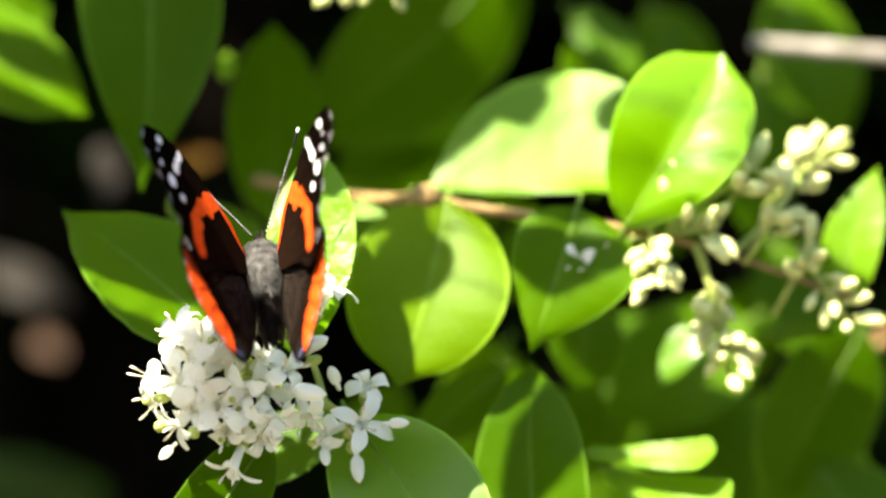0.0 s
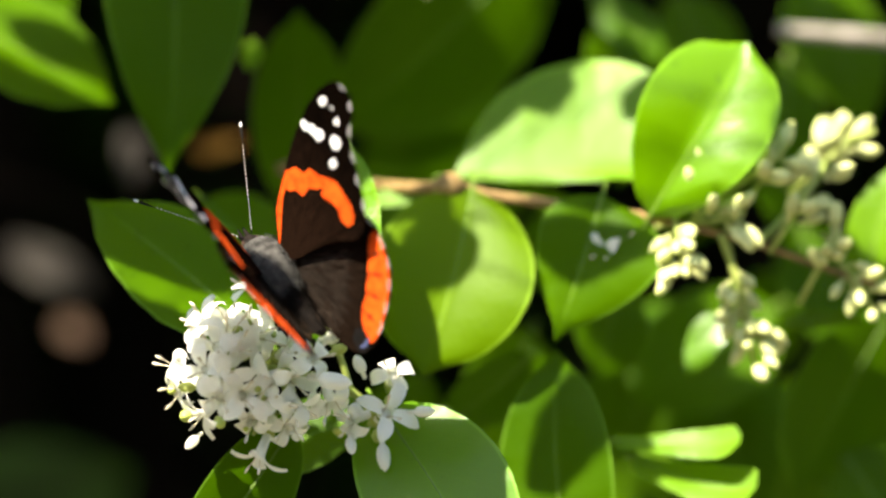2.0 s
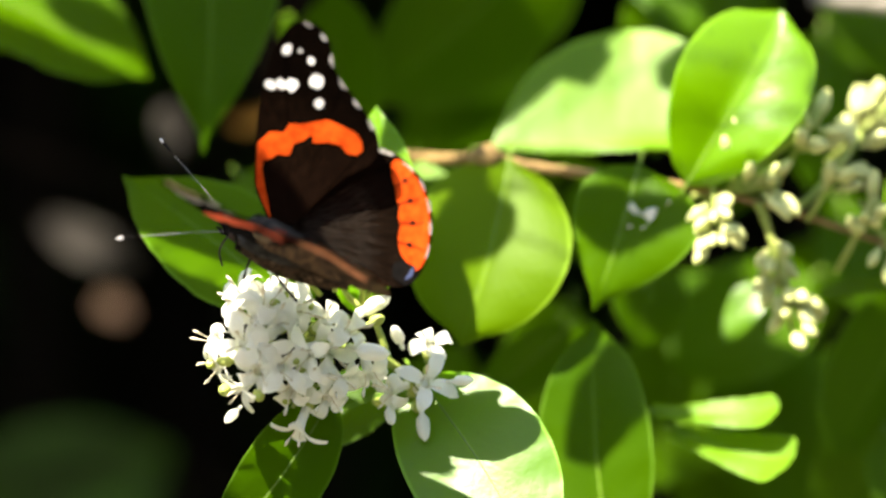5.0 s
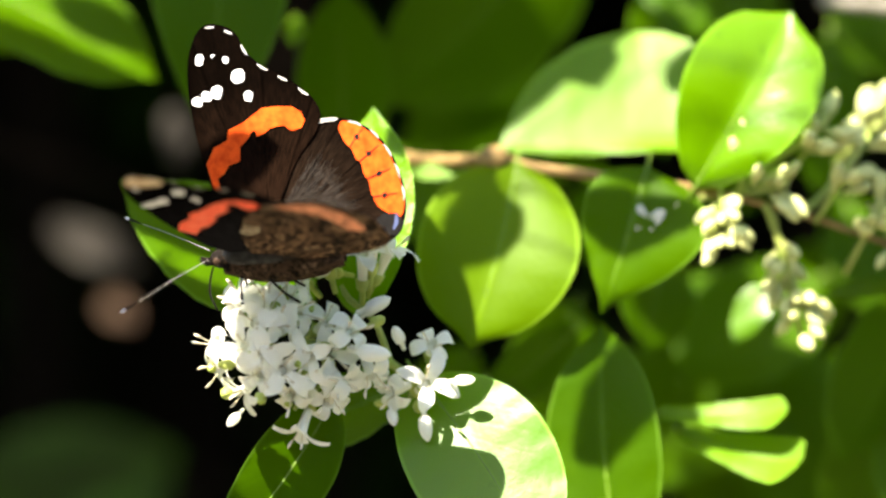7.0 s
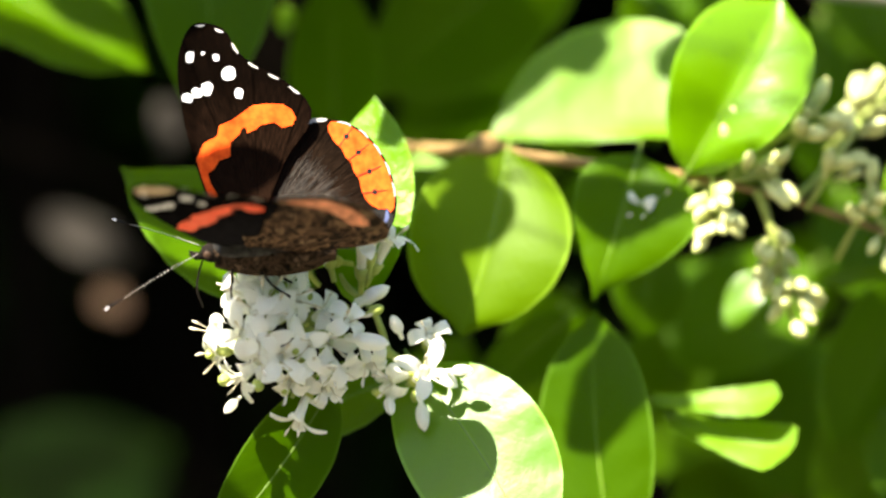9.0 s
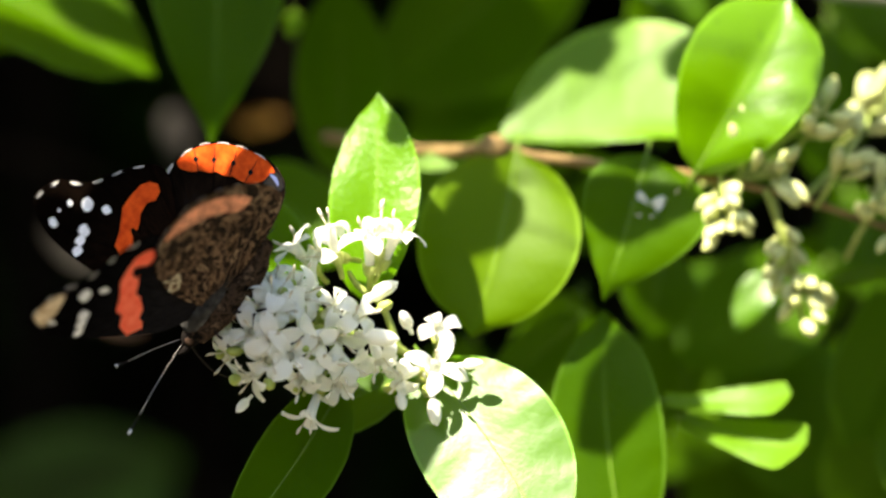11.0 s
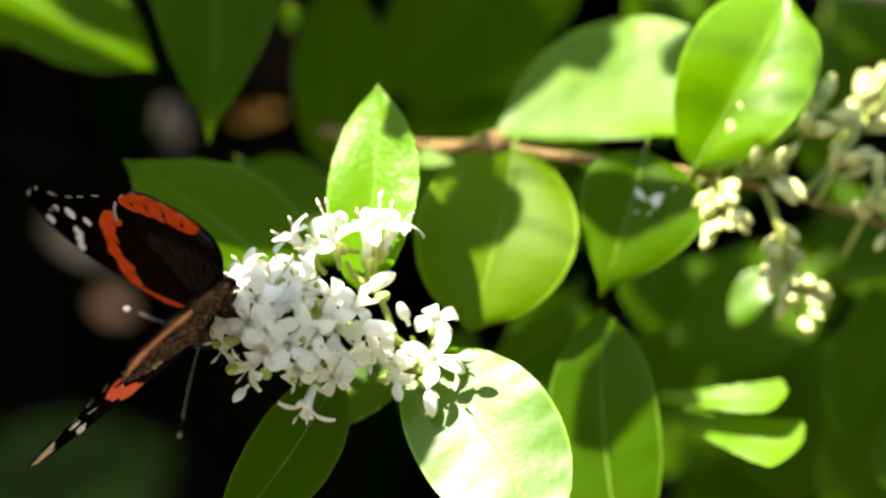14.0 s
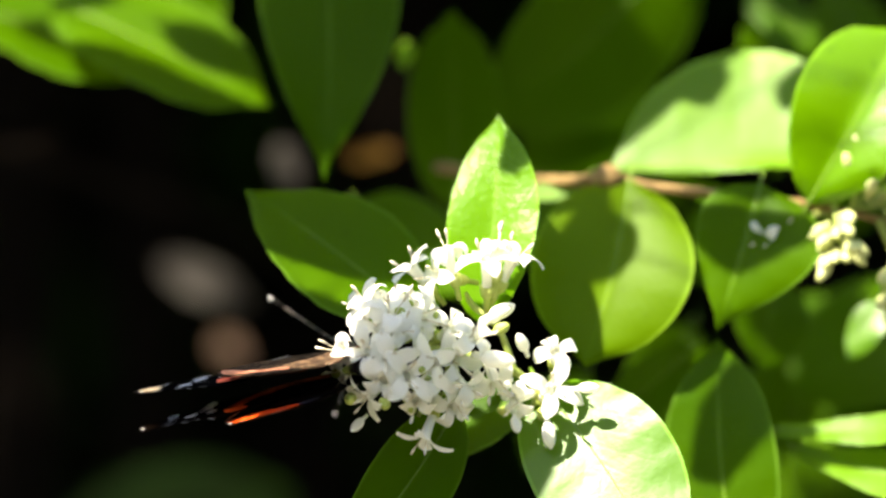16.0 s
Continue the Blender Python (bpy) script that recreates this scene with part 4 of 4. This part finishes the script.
def rounded(points, steps=3):
    pts = [Vector((*p, 0)) for p in points]
    n = len(pts)
    out = []
    for i in range(n):
        a, b, c, d = pts[i - 1], pts[i], pts[(i + 1) % n], pts[(i + 2) % n]
        for k in range(steps):
            t = k / steps
            q = 0.5 * ((2 * b) + (c - a) * t + (2 * a - 5 * b + 4 * c - d) * t * t + (3 * b - a - 3 * c + d) * t ** 3)
            out.append((q.x, q.y))
    return out


def oval(u, v, a, b, seed):
    rng = random.Random(seed)
    def squarish(c):
        return math.copysign(abs(c) ** 0.75, c)
    return [(u + a * squarish(math.cos(t)) * rng.uniform(0.82, 1.08), v + b * squarish(math.sin(t)) * rng.uniform(0.82, 1.08))
            for t in (6.2832 * k / 14 for k in range(14))]


def stripe(line, half):
    """Outline of a narrow stripe along a line, tapered at its ends."""
    pts = [Vector((*p, 0)) for p in line]
    n = len(pts) - 1
    left, right = [], []
    for i, p in enumerate(pts):
        d = (pts[min(i + 1, n)] - pts[max(i - 1, 0)]).normalized()
        w = Vector((-d.y, d.x, 0)) * half * (0.5 if i in (0, n) else 1)
        left.append(((p + w).x, (p + w).y))
        right.append(((p - w).x, (p - w).y))
    return left + right[::-1]


def sheet(points, lift, side, cuts=2):
    """A thin patch of the wing from its outline, in the wing's space; side -1 mirrors it for the left wing."""
    bm = bmesh.new()
    uvs = bm.loops.layers.uv.new("UVMap")
    face = bm.faces.new([bm.verts.new((u, v, 0)) for u, v in points])
    bmesh.ops.triangulate(bm, faces=[face])
    if cuts:
        bmesh.ops.subdivide_edges(bm, edges=[e for e in bm.edges if e.calc_length() > 2.5], cuts=cuts, use_grid_fill=True)
        bmesh.ops.triangulate(bm, faces=bm.faces[:])
    if bm.faces and sum(f.normal.z * f.calc_area() for f in bm.faces) < 0:
        bmesh.ops.reverse_faces(bm, faces=bm.faces[:])
    for f in bm.faces:
        for loop in f.loops:
            loop[uvs].uv = (loop.vert.co.x / 36, 0.5 + loop.vert.co.y / 40)
    for v in bm.verts:
        u, w = v.co.x, v.co.y
        v.co = (side * u * MM, w * MM, (camber(u, w) + lift) * MM)
    flip = (side < 0) != (lift < 0)
    if flip:
        bmesh.ops.reverse_faces(bm, faces=bm.faces[:])
    return bm


def wing(parent, name, outline, upper, under, side):
    """A wing with an upper and a lower face, in millimetres from its hinge."""
    rim = rounded(outline)
    bm = sheet(rim, 0.05, side)
    me = mesh_of(name, bm, upper)
    ob = hang(name, me, parent)
    part("underside", sheet(rim, -0.05, side), under, ob, None, "mottled brown and black underside")
    return ob


def hair_bed(side, seed):
    """Fine hairs that lie on the inner half of a hindwing and point away from its root."""
    rng = random.Random(seed)
    bm = bmesh.new()
    for _ in range(900):
        a, r = radians(rng.uniform(-96, -28)), 3.5 + 10.5 * rng.random()
        u, v = 0.2 + r * math.cos(a), 2.0 + r * math.sin(a)
        a += radians(rng.uniform(-9, 9))
        length = rng.uniform(1.6, 3.8)
        d = Vector((math.cos(a), math.sin(a), 0))
        w = Vector((-d.y, d.x, 0)) * 0.045
        tri = []
        for p, up in ((Vector((u, v, 0)) - w, 0.07), (Vector((u, v, 0)) + w, 0.07), (Vector((u, v, 0)) + d * length, rng.uniform(0.10, 0.35))):
            tri.append(bm.verts.new((side * p.x * MM, p.y * MM, (camber(p.x, p.y) + up) * MM)))
        bm.faces.new(tri)
    return bm


def build_butterfly():
    fly = thing("butterfly", (0, 0, HEIGHT), "dark brown butterfly with orange-red bands and white wing spots", "butterfly")
    # body
    bm = bmesh.new()
    def lobe(bm, rows, sides=16):
        tube(bm, [(0, y * MM, z * MM) for y, z, r in rows], [r * MM for y, z, r in rows], sides)
    lobe(bm, ((-2.5, -0.4, 1.4), (-1.0, -0.2, 2.2), (1.0, 0.0, 2.5), (3.0, 0.1, 2.6), (5.0, -0.2, 2.45), (6.5, -0.6, 2.0), (7.4, -0.8, 1.2)))
    bmesh.ops.scale(bm, vec=(1.3, 1, 0.95), verts=bm.verts)
    bmesh.ops.translate(bm, vec=(0, 0, 0.7 * MM), verts=bm.verts)
    part("thorax", bm, FUR, fly, None, "grey furry thorax")
    bm = bmesh.new()
    lobe(bm, ((-0.6, -0.6, 1.6), (-2.0, -0.4, 1.7), (-4.0, -0.4, 1.7), (-6.5, -0.4, 1.5), (-9.0, -0.2, 1.1), (-11.0, 0.0, 0.75), (-12.2, 0.2, 0.3)))
    part("abdomen", bm, FUR_DARK, fly, None, "dark brown tapering abdomen")
    bm = bmesh.new()
    lobe(bm, ((6.2, -0.7, 0.8), (7.2, -0.9, 1.4), (8.2, -1.1, 1.55), (9.1, -1.3, 1.15), (9.6, -1.5, 0.5)))
    head = part("head", bm, FUR_DARK, fly, None, "small furry head")
    for sx in (-1, 1):
        bm = bmesh.new()
        bmesh.ops.create_uvsphere(bm, u_segments=14, v_segments=10, radius=0.8 * MM)
        bmesh.ops.scale(bm, vec=(0.7, 1, 1), verts=bm.verts)
        bmesh.ops.translate(bm, vec=(sx * 1.05 * MM, 8.4 * MM, -1.0 * MM), verts=bm.verts)
        part("eye", bm, EYE, head, None, "dark rounded eye")
        bm = bmesh.new()
        tube(bm, [(sx * 0.4 * MM, 9.0 * MM, -1.6 * MM), (sx * 0.5 * MM, 10.3 * MM, -1.6 * MM), (sx * 0.45 * MM, 11.4 * MM, -1.0 * MM)], [0.0004, 0.00045, 0.0001], 7)
        part("palp", bm, FUR_DARK, head)
    bm = bmesh.new()
    tube(bm, smooth_line([(0, 0.0092, -0.0020), (0, 0.0100, -0.0045), (0.0002, 0.0104, -0.0075), (0.0004, 0.0096, -0.0105)]), 0.00016, 6)
    part("proboscis", bm, HORN, head)
    # fur tufts over thorax and wing roots
    rng = random.Random(3)
    for low, high, count, mat, label in ((-3.5, 7, 1500, FUR, "grey hairs of the back"), (-11, -1.5, 800, FUR_DARK, "dark hairs of the abdomen")):
        bm = bmesh.new()
        for _ in range(count):
            y, a = rng.uniform(low, high), rng.uniform(-0.2, math.pi + 0.2)
            wide, lift = (1.28, 0.5) if mat is FUR else (1.12, -0.2)
            r = 2.6 - 0.02 * (y - 3) ** 2 if mat is FUR else 1.7 - 0.09 * max(0, -y - 4)
            n = Vector((math.cos(a), 0, math.sin(a)))
            b = Vector((0, y, lift)) + Vector((n.x * wide, 0, n.z * 0.95)) * r * 0.95
            d = (n * 0.5 + Vector((0, -1, 0)) + Vector([rng.uniform(-0.35, 0.35) for _ in range(3)])).normalized() * rng.uniform(0.9, 2.1)
            w = n.cross(d).normalized() * 0.06
            bm.faces.new([bm.verts.new((p * MM)) for p in (b - w, b + w, b + d)])
        part("fur", bm, mat, fly, None, label)
    # the hindwings' inner margins, folded down along the body
    for sx in (-1, 1):
        bm = bmesh.new()
        rows = []
        for i in range(13):
            y = 7.4 - 18.6 * i / 12
            deep = (0.55 + 0.45 * math.sin(math.pi * (i + 1) / 14)) * (1 if i < 11 else 0.8)
            out = 2.5 - 0.09 * abs(y - 2) - 0.006 * max(0, -y) ** 1.5
            rows.append([bm.verts.new((sx * x * MM, y * MM, z * MM)) for x, z in
                         ((out - 0.6, 0.4), (out, -0.2), (out + 0.45, -1.5 * deep), (out + 0.35, -3.1 * deep), (out - 0.4, -4.4 * deep))])
        for p, q in zip(rows, rows[1:]):
            for j in range(4):
                bm.faces.new((p[j], p[j + 1], q[j + 1], q[j]))
        part("wing_fold", bm, FOLD, fly, None, "dark brown inner fold of the hindwing")
    # legs
    for sx in (-1, 1):
        for y0, y1, y2 in ((4.5, 7.0, 7.5), (2.0, 0.5, -1.5)):
            bm = bmesh.new()
            pts = [(sx * 1.2, y0, -2.2), (sx * 2.6, (y0 + y1) / 2 - 1, -3.4), (sx * 2.3, y1 - 2, -5.8), (sx * 2.6, y2 - 2.5, -7.6)]
            tube(bm, smooth_line([Vector(p) * MM for p in pts], 4), 0.00022, 6)
            part("leg", bm, HORN, fly)
    parts = {}
    for side, tag in ((1, "right"), (-1, "left")):
        hw = wing(fly, "hindwing", HIND, WING_HIND, WING_UNDER, side)
        tagged(hw, "dark brown hindwing with an orange hem")
        part("wing_hair", hair_bed(side, 21 + side), WING_HAIR, hw, None, "silky brown hairs of the hindwing")
        hem = rounded(HEM, 2)
        part("orange_hem", sheet(hem, 0.22, side, 2), ORANGE, hw, None, "orange hem")
        for k, (u, v, r) in enumerate(DOTS):
            part("black_dot", sheet(oval(u, v, r, r, k), 0.30, side, 0), BLACK, hw, None, "black dot")
            n = Vector((u - 6, v + 5, 0)).normalized()
            w = Vector((-n.y, n.x, 0)) * 0.09
            a, b = Vector((u, v, 0)) - n * 1.9, Vector((u, v, 0)) + n * 2.0
            part("dark_vein", sheet([(p.x, p.y) for p in (a - w, b - w * 0.6, b + w * 0.6, a + w)], 0.29, side, 0), BLACK, hw, None, "dark vein")
        part("black_corner", sheet(oval(3.7, -17.7, 1.9, 2.0, 4), 0.27, side, 0), BLACK, hw, None, "black corner patch")
        part("blue_spot", sheet(stripe(((2.9, -18.4), (4.0, -18.8), (5.2, -18.7)), 0.32), 0.33, side, 0), BLUE, hw, None, "violet-blue corner streak")
        for a, b in HIND_FLECKS:
            mid = ((a[0] + b[0]) * 0.503, (a[1] + b[1]) * 0.503)
            part("white_fleck", sheet(stripe((a, mid, b), 0.11), 0.26, side, 0), FRINGE, hw, None, "pale edge fleck")
        part("pale_edge", sheet(rounded([(18.6, -3.9), (19.6, -6.4), (19.8, -8.6), (19.3, -8.4), (19.0, -6.5), (18.0, -4.6)], 2), 0.24, side, 0), PALE, hw, None, "pale fringe")
        for a, b in zip(CREAM_RING, CREAM_RING[1:]):
            part("pale_mark", sheet(stripe((a, ((a[0] + b[0]) / 2, (a[1] + b[1]) / 2 + 0.1), b), 0.20), -0.24, side, 0), CREAM, hw, None, "cream mark of the underside")
        part("under_hem", sheet(rounded([(19.0, -6.0), (17.2, -8.8), (14.6, -11.4), (11.8, -13.4), (8.4, -14.8), (8.0, -17.4), (11.8, -17.0), (15.2, -15.4), (17.8, -13.0), (19.2, -9.6)], 2), -0.20, side, 2), HEM_UNDER, hw, None, "dull pink hem of the underside")
        fw = wing(fly, "forewing", FORE, WING_FORE, UNDER_FORE, side)
        tagged(fw, "black-brown forewing with an orange band and white spots")
        part("orange_band", sheet(BAND, 0.10, side, 1), ORANGE, fw, None, "orange band")
        part("under_band", sheet(BAND[:23], -0.16, side, 1), ORANGE_UNDER, fw, None, "pink-red band of the underside")
        part("under_tip", sheet(rounded([(28.2, 15.9), (30.9, 15.5), (32.0, 13.9), (31.2, 11.3), (29.2, 9.9), (28.2, 12.7)], 2), -0.11, side, 0), TAN, fw, None, "tan wing tip of the underside")
        for k, (u, v, a, b) in enumerate(SPOTS):
            part("white_spot", sheet(oval(u, v, a * 0.80, b * 0.84, k), 0.10, side, 0), WHITE, fw, None, "white spot")
            if k in (0, 1, 2, 3, 6, 7):
                part("under_spot", sheet(oval(u, v, a * 0.82, b * 0.84, k + 20), -0.10, side, 0), WHITE, fw, None, "white spot of the underside")
        for (u, v), (p, q) in FLECKS:
            mid = ((u + p) / 2 - 0.05, (v + q) / 2 + 0.05)
            for lift in (0.10, -0.12):
                part("white_fleck", sheet(stripe(((u - 0.3, v), (mid[0] - 0.3, mid[1]), (p - 0.3, q)), 0.17), lift, side, 0), FRINGE, fw, None, "pale edge fleck")
        bm = bmesh.new()
        tube(bm, [(0, 0, 0), (0, 0.007, 0.0002), (0, 0.0152, 0.0)], [0.000075, 0.00005, 0.00006], 7)
        shaft = mesh_of("antenna", bm, HORN)
        an = hang("antenna", shaft, fly, None, "thin banded antenna with a pale-tipped club")
        for k in range(21):
            bm = bmesh.new()
            y = 0.0012 + k * 0.00065
            tube(bm, [(0, y, 0.0002 * math.sin(math.pi * y / 0.0152)), (0, y + 0.00024, 0.0002 * math.sin(math.pi * y / 0.0152))], 0.000075, 7)
            part("pale_ring", bm, RING, an)
        bm = bmesh.new()
        tube(bm, [(0, 0.0150, 0), (0, 0.0158, 0), (0, 0.0170, 0), (0, 0.0175, 0)], [0.00008, 0.00018, 0.00022, 0.00016], 8)
        part("club", bm, BLACK, an)
        bm = bmesh.new()
        tube(bm, [(0, 0.0174, 0), (0, 0.0178, 0), (0, 0.0182, 0)], [0.00019, 0.00019, 0.00008], 8)
        part("club_tip", bm, WHITE, an)
        parts[side] = (fw, hw, an)
    return fly, parts


# ---- all of the place ----
FLORET_SETS.extend(floret_meshes(s) for s in range(12))
build_ground()
build_screen_hedge()
build_hedge()
build_interior()
build_overhang()
build_upper_leaves()
build_lower_leaves()
build_right_branch()
BRANCH = build_flowering_branch()
FLY, WINGS = build_butterfly()

FLY_ROWS = (  # seconds; place (mm); turn (degrees); raise of the right and left forewing, of the hindwings, sweep of the forewings and of the hindwings
    (0, -17.5, -4.4, 2.1, 52.6, -9.9, -0.9, 71, 71, 67, 66, -17, -13, 6, 11),
    (0.5, -18.0, -5.4, 1.8, 58.3, -17.8, 1.4, 71, 72, 74, 70, -15, -12, 3, 11),
    (1, -18.1, -6.5, 1.9, 53.9, -18.7, 11.5, 68, 66, 63, 63, -16, -10, 2, 12),
    (1.5, -18.0, -7.7, 1.1, 53.6, -28.9, 17.4, 68, 66, 65, 65, -14, -9, 1, 12),
    (2, -19.1, -8.8, 1.5, 51.8, -27.2, 20.4, 70, 67, 64, 64, -14, -8, -1, 13),
    (2.5, -20.1, -9.9, 1.5, 52.9, -35.0, 19.0, 70, 67, 67, 66, -13, -7, 1, 12),
    (3, -21.1, -10.9, 1.4, 49.2, -30.5, 26.0, 70, 67, 66, 66, -12, -7, 1, 11),
    (3.5, -22.2, -11.7, 1.6, 47.7, -34.9, 41.0, 71, 65, 64, 67, -10, -7, -1, 11),
    (4, -23.0, -12.4, 1.5, 40.6, -33.2, 44.5, 72, 67, 64, 67, -11, -4, -1, 10),
    (4.5, -22.5, -13.0, 1.6, 38.2, -39.4, 54.3, 68, 65, 63, 64, -10, -3, -3, 10),
    (5, -23.6, -13.2, 1.6, 30.8, -42.9, 59.0, 67, 60, 59, 63, -11, -1, -5, 11),
    (5.2, -23.3, -13.1, 1.8, 31.8, -43.6, 58.1, 66, 61, 60, 61, -10, -1, -4, 11),
    (7.3, -28.3, -8.4, 1.4, -8.5, -23.9, 86.1, 54, 50, 53, 54, -7, 3, -3, 7),
    (7.5, -28.8, -8.2, 1.4, -11.4, -21.4, 87.6, 54, 47, 52, 54, -7, 3, -3, 7),
    (8, -27.5, -7.8, 1.0, -3.4, -21.5, 89.7, 51, 47, 50, 50, -5, 3, -2, 6),
    (8.5, -27.5, -7.6, 0.6, -4.0, -13.2, 92.3, 52, 48, 48, 50, -6, 4, -0, 5),
    (9, -27.3, -7.2, 0.6, -1.4, -24.9, 89.5, 53, 45, 48, 49, -8, 3, -3, 5),
    (9.2, -27.5, -7.1, 0.8, -4.4, -23.4, 91.6, 51, 46, 49, 49, -8, 3, -4, 5),
    (11.3, -37.4, -4.9, -8.2, -61.8, -17.5, 94.6, 53, 52, 50, 52, -9, -2, -1, 3),
    (11.5, -38.3, -4.6, -9.1, -67.2, -16.9, 94.5, 55, 52, 49, 53, -9, -2, -1, 3),
    (12, -39.4, -3.8, -9.5, -76.1, -14.2, 94.3, 54, 49, 46, 52, -8, -2, -3, 0),
    (12.5, -39.0, -2.7, -10.2, -75.0, -20.9, 93.6, 51, 45, 44, 49, -9, -3, -4, -0),
    (13, -38.4, -1.3, -9.2, -59.8, -29.4, 89.0, 51, 44, 42, 48, -10, -5, -3, 0),
    (13.5, -35.9, 0.2, -10.2, -78.4, -47.3, 75.4, 53, 50, 47, 55, -11, -7, -1, 2),
    (14, -37.2, 1.6, -10.8, -90.8, -65.5, 104.9, 47, 56, 48, 56, -7, -14, 2, -1),
    (14.5, -36.6, 1.8, -10.1, -17.0, -74.6, 29.1, 55, 48, 52, 46, -1, 1, 7, 8),
    (15, -34.4, 2.9, -12.3, -140.9, -80.4, 150.8, 54, 48, 51, 46, -4, 2, 7, 9),
    (15.5, -33.9, 4.0, -11.9, -151.6, -82.3, 167.1, 76, 61, 72, 63, -0, 2, 7, 9),
    (16, -32.6, 4.3, -12.7, 158.9, -76.0, -156.1, 91, 89, 87, 86, -9, -10, 7, 14),
)
SWAY_ROWS = (  # seconds; sideways, up (mm); turn (degrees) of the flowering branch
    (0, 0.09, -0.94, 1.85),
    (0.5, 0.20, -0.90, 1.81),
    (1, 0.10, -0.94, 1.93),
    (1.5, 0.28, -0.82, 1.60),
    (2, 0.19, -0.75, 1.64),
    (2.5, 0.33, -0.70, 1.79),
    (3, 0.17, -0.70, 1.30),
    (3.5, 0.15, -0.60, 1.06),
    (4, 0.15, -0.55, 0.98),
    (4.5, -0.04, -0.66, 1.03),
    (5, 0.28, -0.63, 0.92),
    (7.3, -0.83, -0.40, -0.01),
    (7.5, -0.12, -0.41, 1.22),
    (8, -0.10, -0.93, 1.33),
    (8.5, -0.11, -0.95, 1.42),
    (9, 0.11, -0.62, 1.03),
    (11.5, 0.10, 0.25, -0.01),
    (12, 0.01, 0.10, 0.05),
    (12.5, 0.00, -0.00, -0.00),
    (13, 0.02, -0.18, -0.14),
    (13.5, 0.15, 0.57, 0.22),
    (14, -0.01, 0.88, 0.30),
    (14.5, 0.27, 0.99, 0.63),
    (15, 0.49, 1.16, 0.54),
    (15.5, 0.05, 1.42, 0.82),
    (16, 0.29, 1.17, 1.13),
)
ANTENNA_ROWS = (  # seconds; spread and lift of the right and left antenna (degrees)
    (0, 28, 25, 39, 18),
    (0.5, 26, 24, 42, 12),
    (1, 25, 22, 38, 4),
    (1.5, 27, 20, 39, 7),
    (2, 26, 18, 40, 8),
    (2.5, 30, 14, 39, 9),
    (3, 32, 9, 38, 8),
    (3.5, 34, 3, 37, 6),
    (4, 31, 2, 49, -5),
    (4.5, 29, 6, 43, 2),
    (5, 25, 9, 39, 6),
    (5.2, 26, 9, 39, 5),
    (7.3, 34, -0, 49, -13),
    (7.5, 35, -3, 51, -17),
    (8, 33, 4, 34, -13),
    (8.5, 30, 7, 32, -12),
    (9, 36, -0, 30, -18),
    (9.2, 37, 2, 31, -14),
    (11.3, 47, 9, 41, 1),
    (11.5, 49, 9, 43, 1),
    (12, 47, 9, 46, 3),
    (12.5, 48, 7, 51, 3),
    (13, 43, 14, 46, 9),
    (13.5, 41, 20, 39, 8),
    (14, 39, 28, 32, 4),
    (14.5, 39, 39, 37, 4),
    (15, 44, 38, 36, 16),
    (15.5, 51, 44, 31, 18),
    (16, 48, 38, 32, 17),
)


def motions():
    """Everything that moves: the branch sways, the butterfly walks round the blossom and works its wings."""
    home = BRANCH.location.copy()
    walk(BRANCH, [(t, Matrix.Translation(home + Vector((x * MM, 0, z * MM))) @ pose(0, 0, 0, 0, turn, 0)) for t, x, z, turn in SWAY_ROWS])
    walk(FLY, [(r[0], pose(r[1] * MM, r[2] * MM, HEIGHT + r[3] * MM, r[4], r[5], r[6])) for r in FLY_ROWS])
    for side in (1, -1):
        fw, hw, an = WINGS[side]
        k = 0 if side > 0 else 1
        at = (side * 1.8 * MM, 0, 0.35 * MM)
        walk(fw, [(r[0], pose(*at, 0, -side * r[7 + k], 0) @ pose(0, 0, 0, 0, 0, side * r[11 + k])) for r in FLY_ROWS])
        walk(hw, [(r[0], pose(*at, 0, -side * r[9 + k], 0) @ pose(0, 0, -0.4 * MM, 0, 0, side * r[13 + k])) for r in FLY_ROWS])
        walk(an, [(r[0], pose(side * 0.6 * MM, 9.0 * MM, -0.4 * MM, r[2 + 2 * k], 0, -side * r[1 + 2 * k])) for r in ANTENNA_ROWS])


motions()
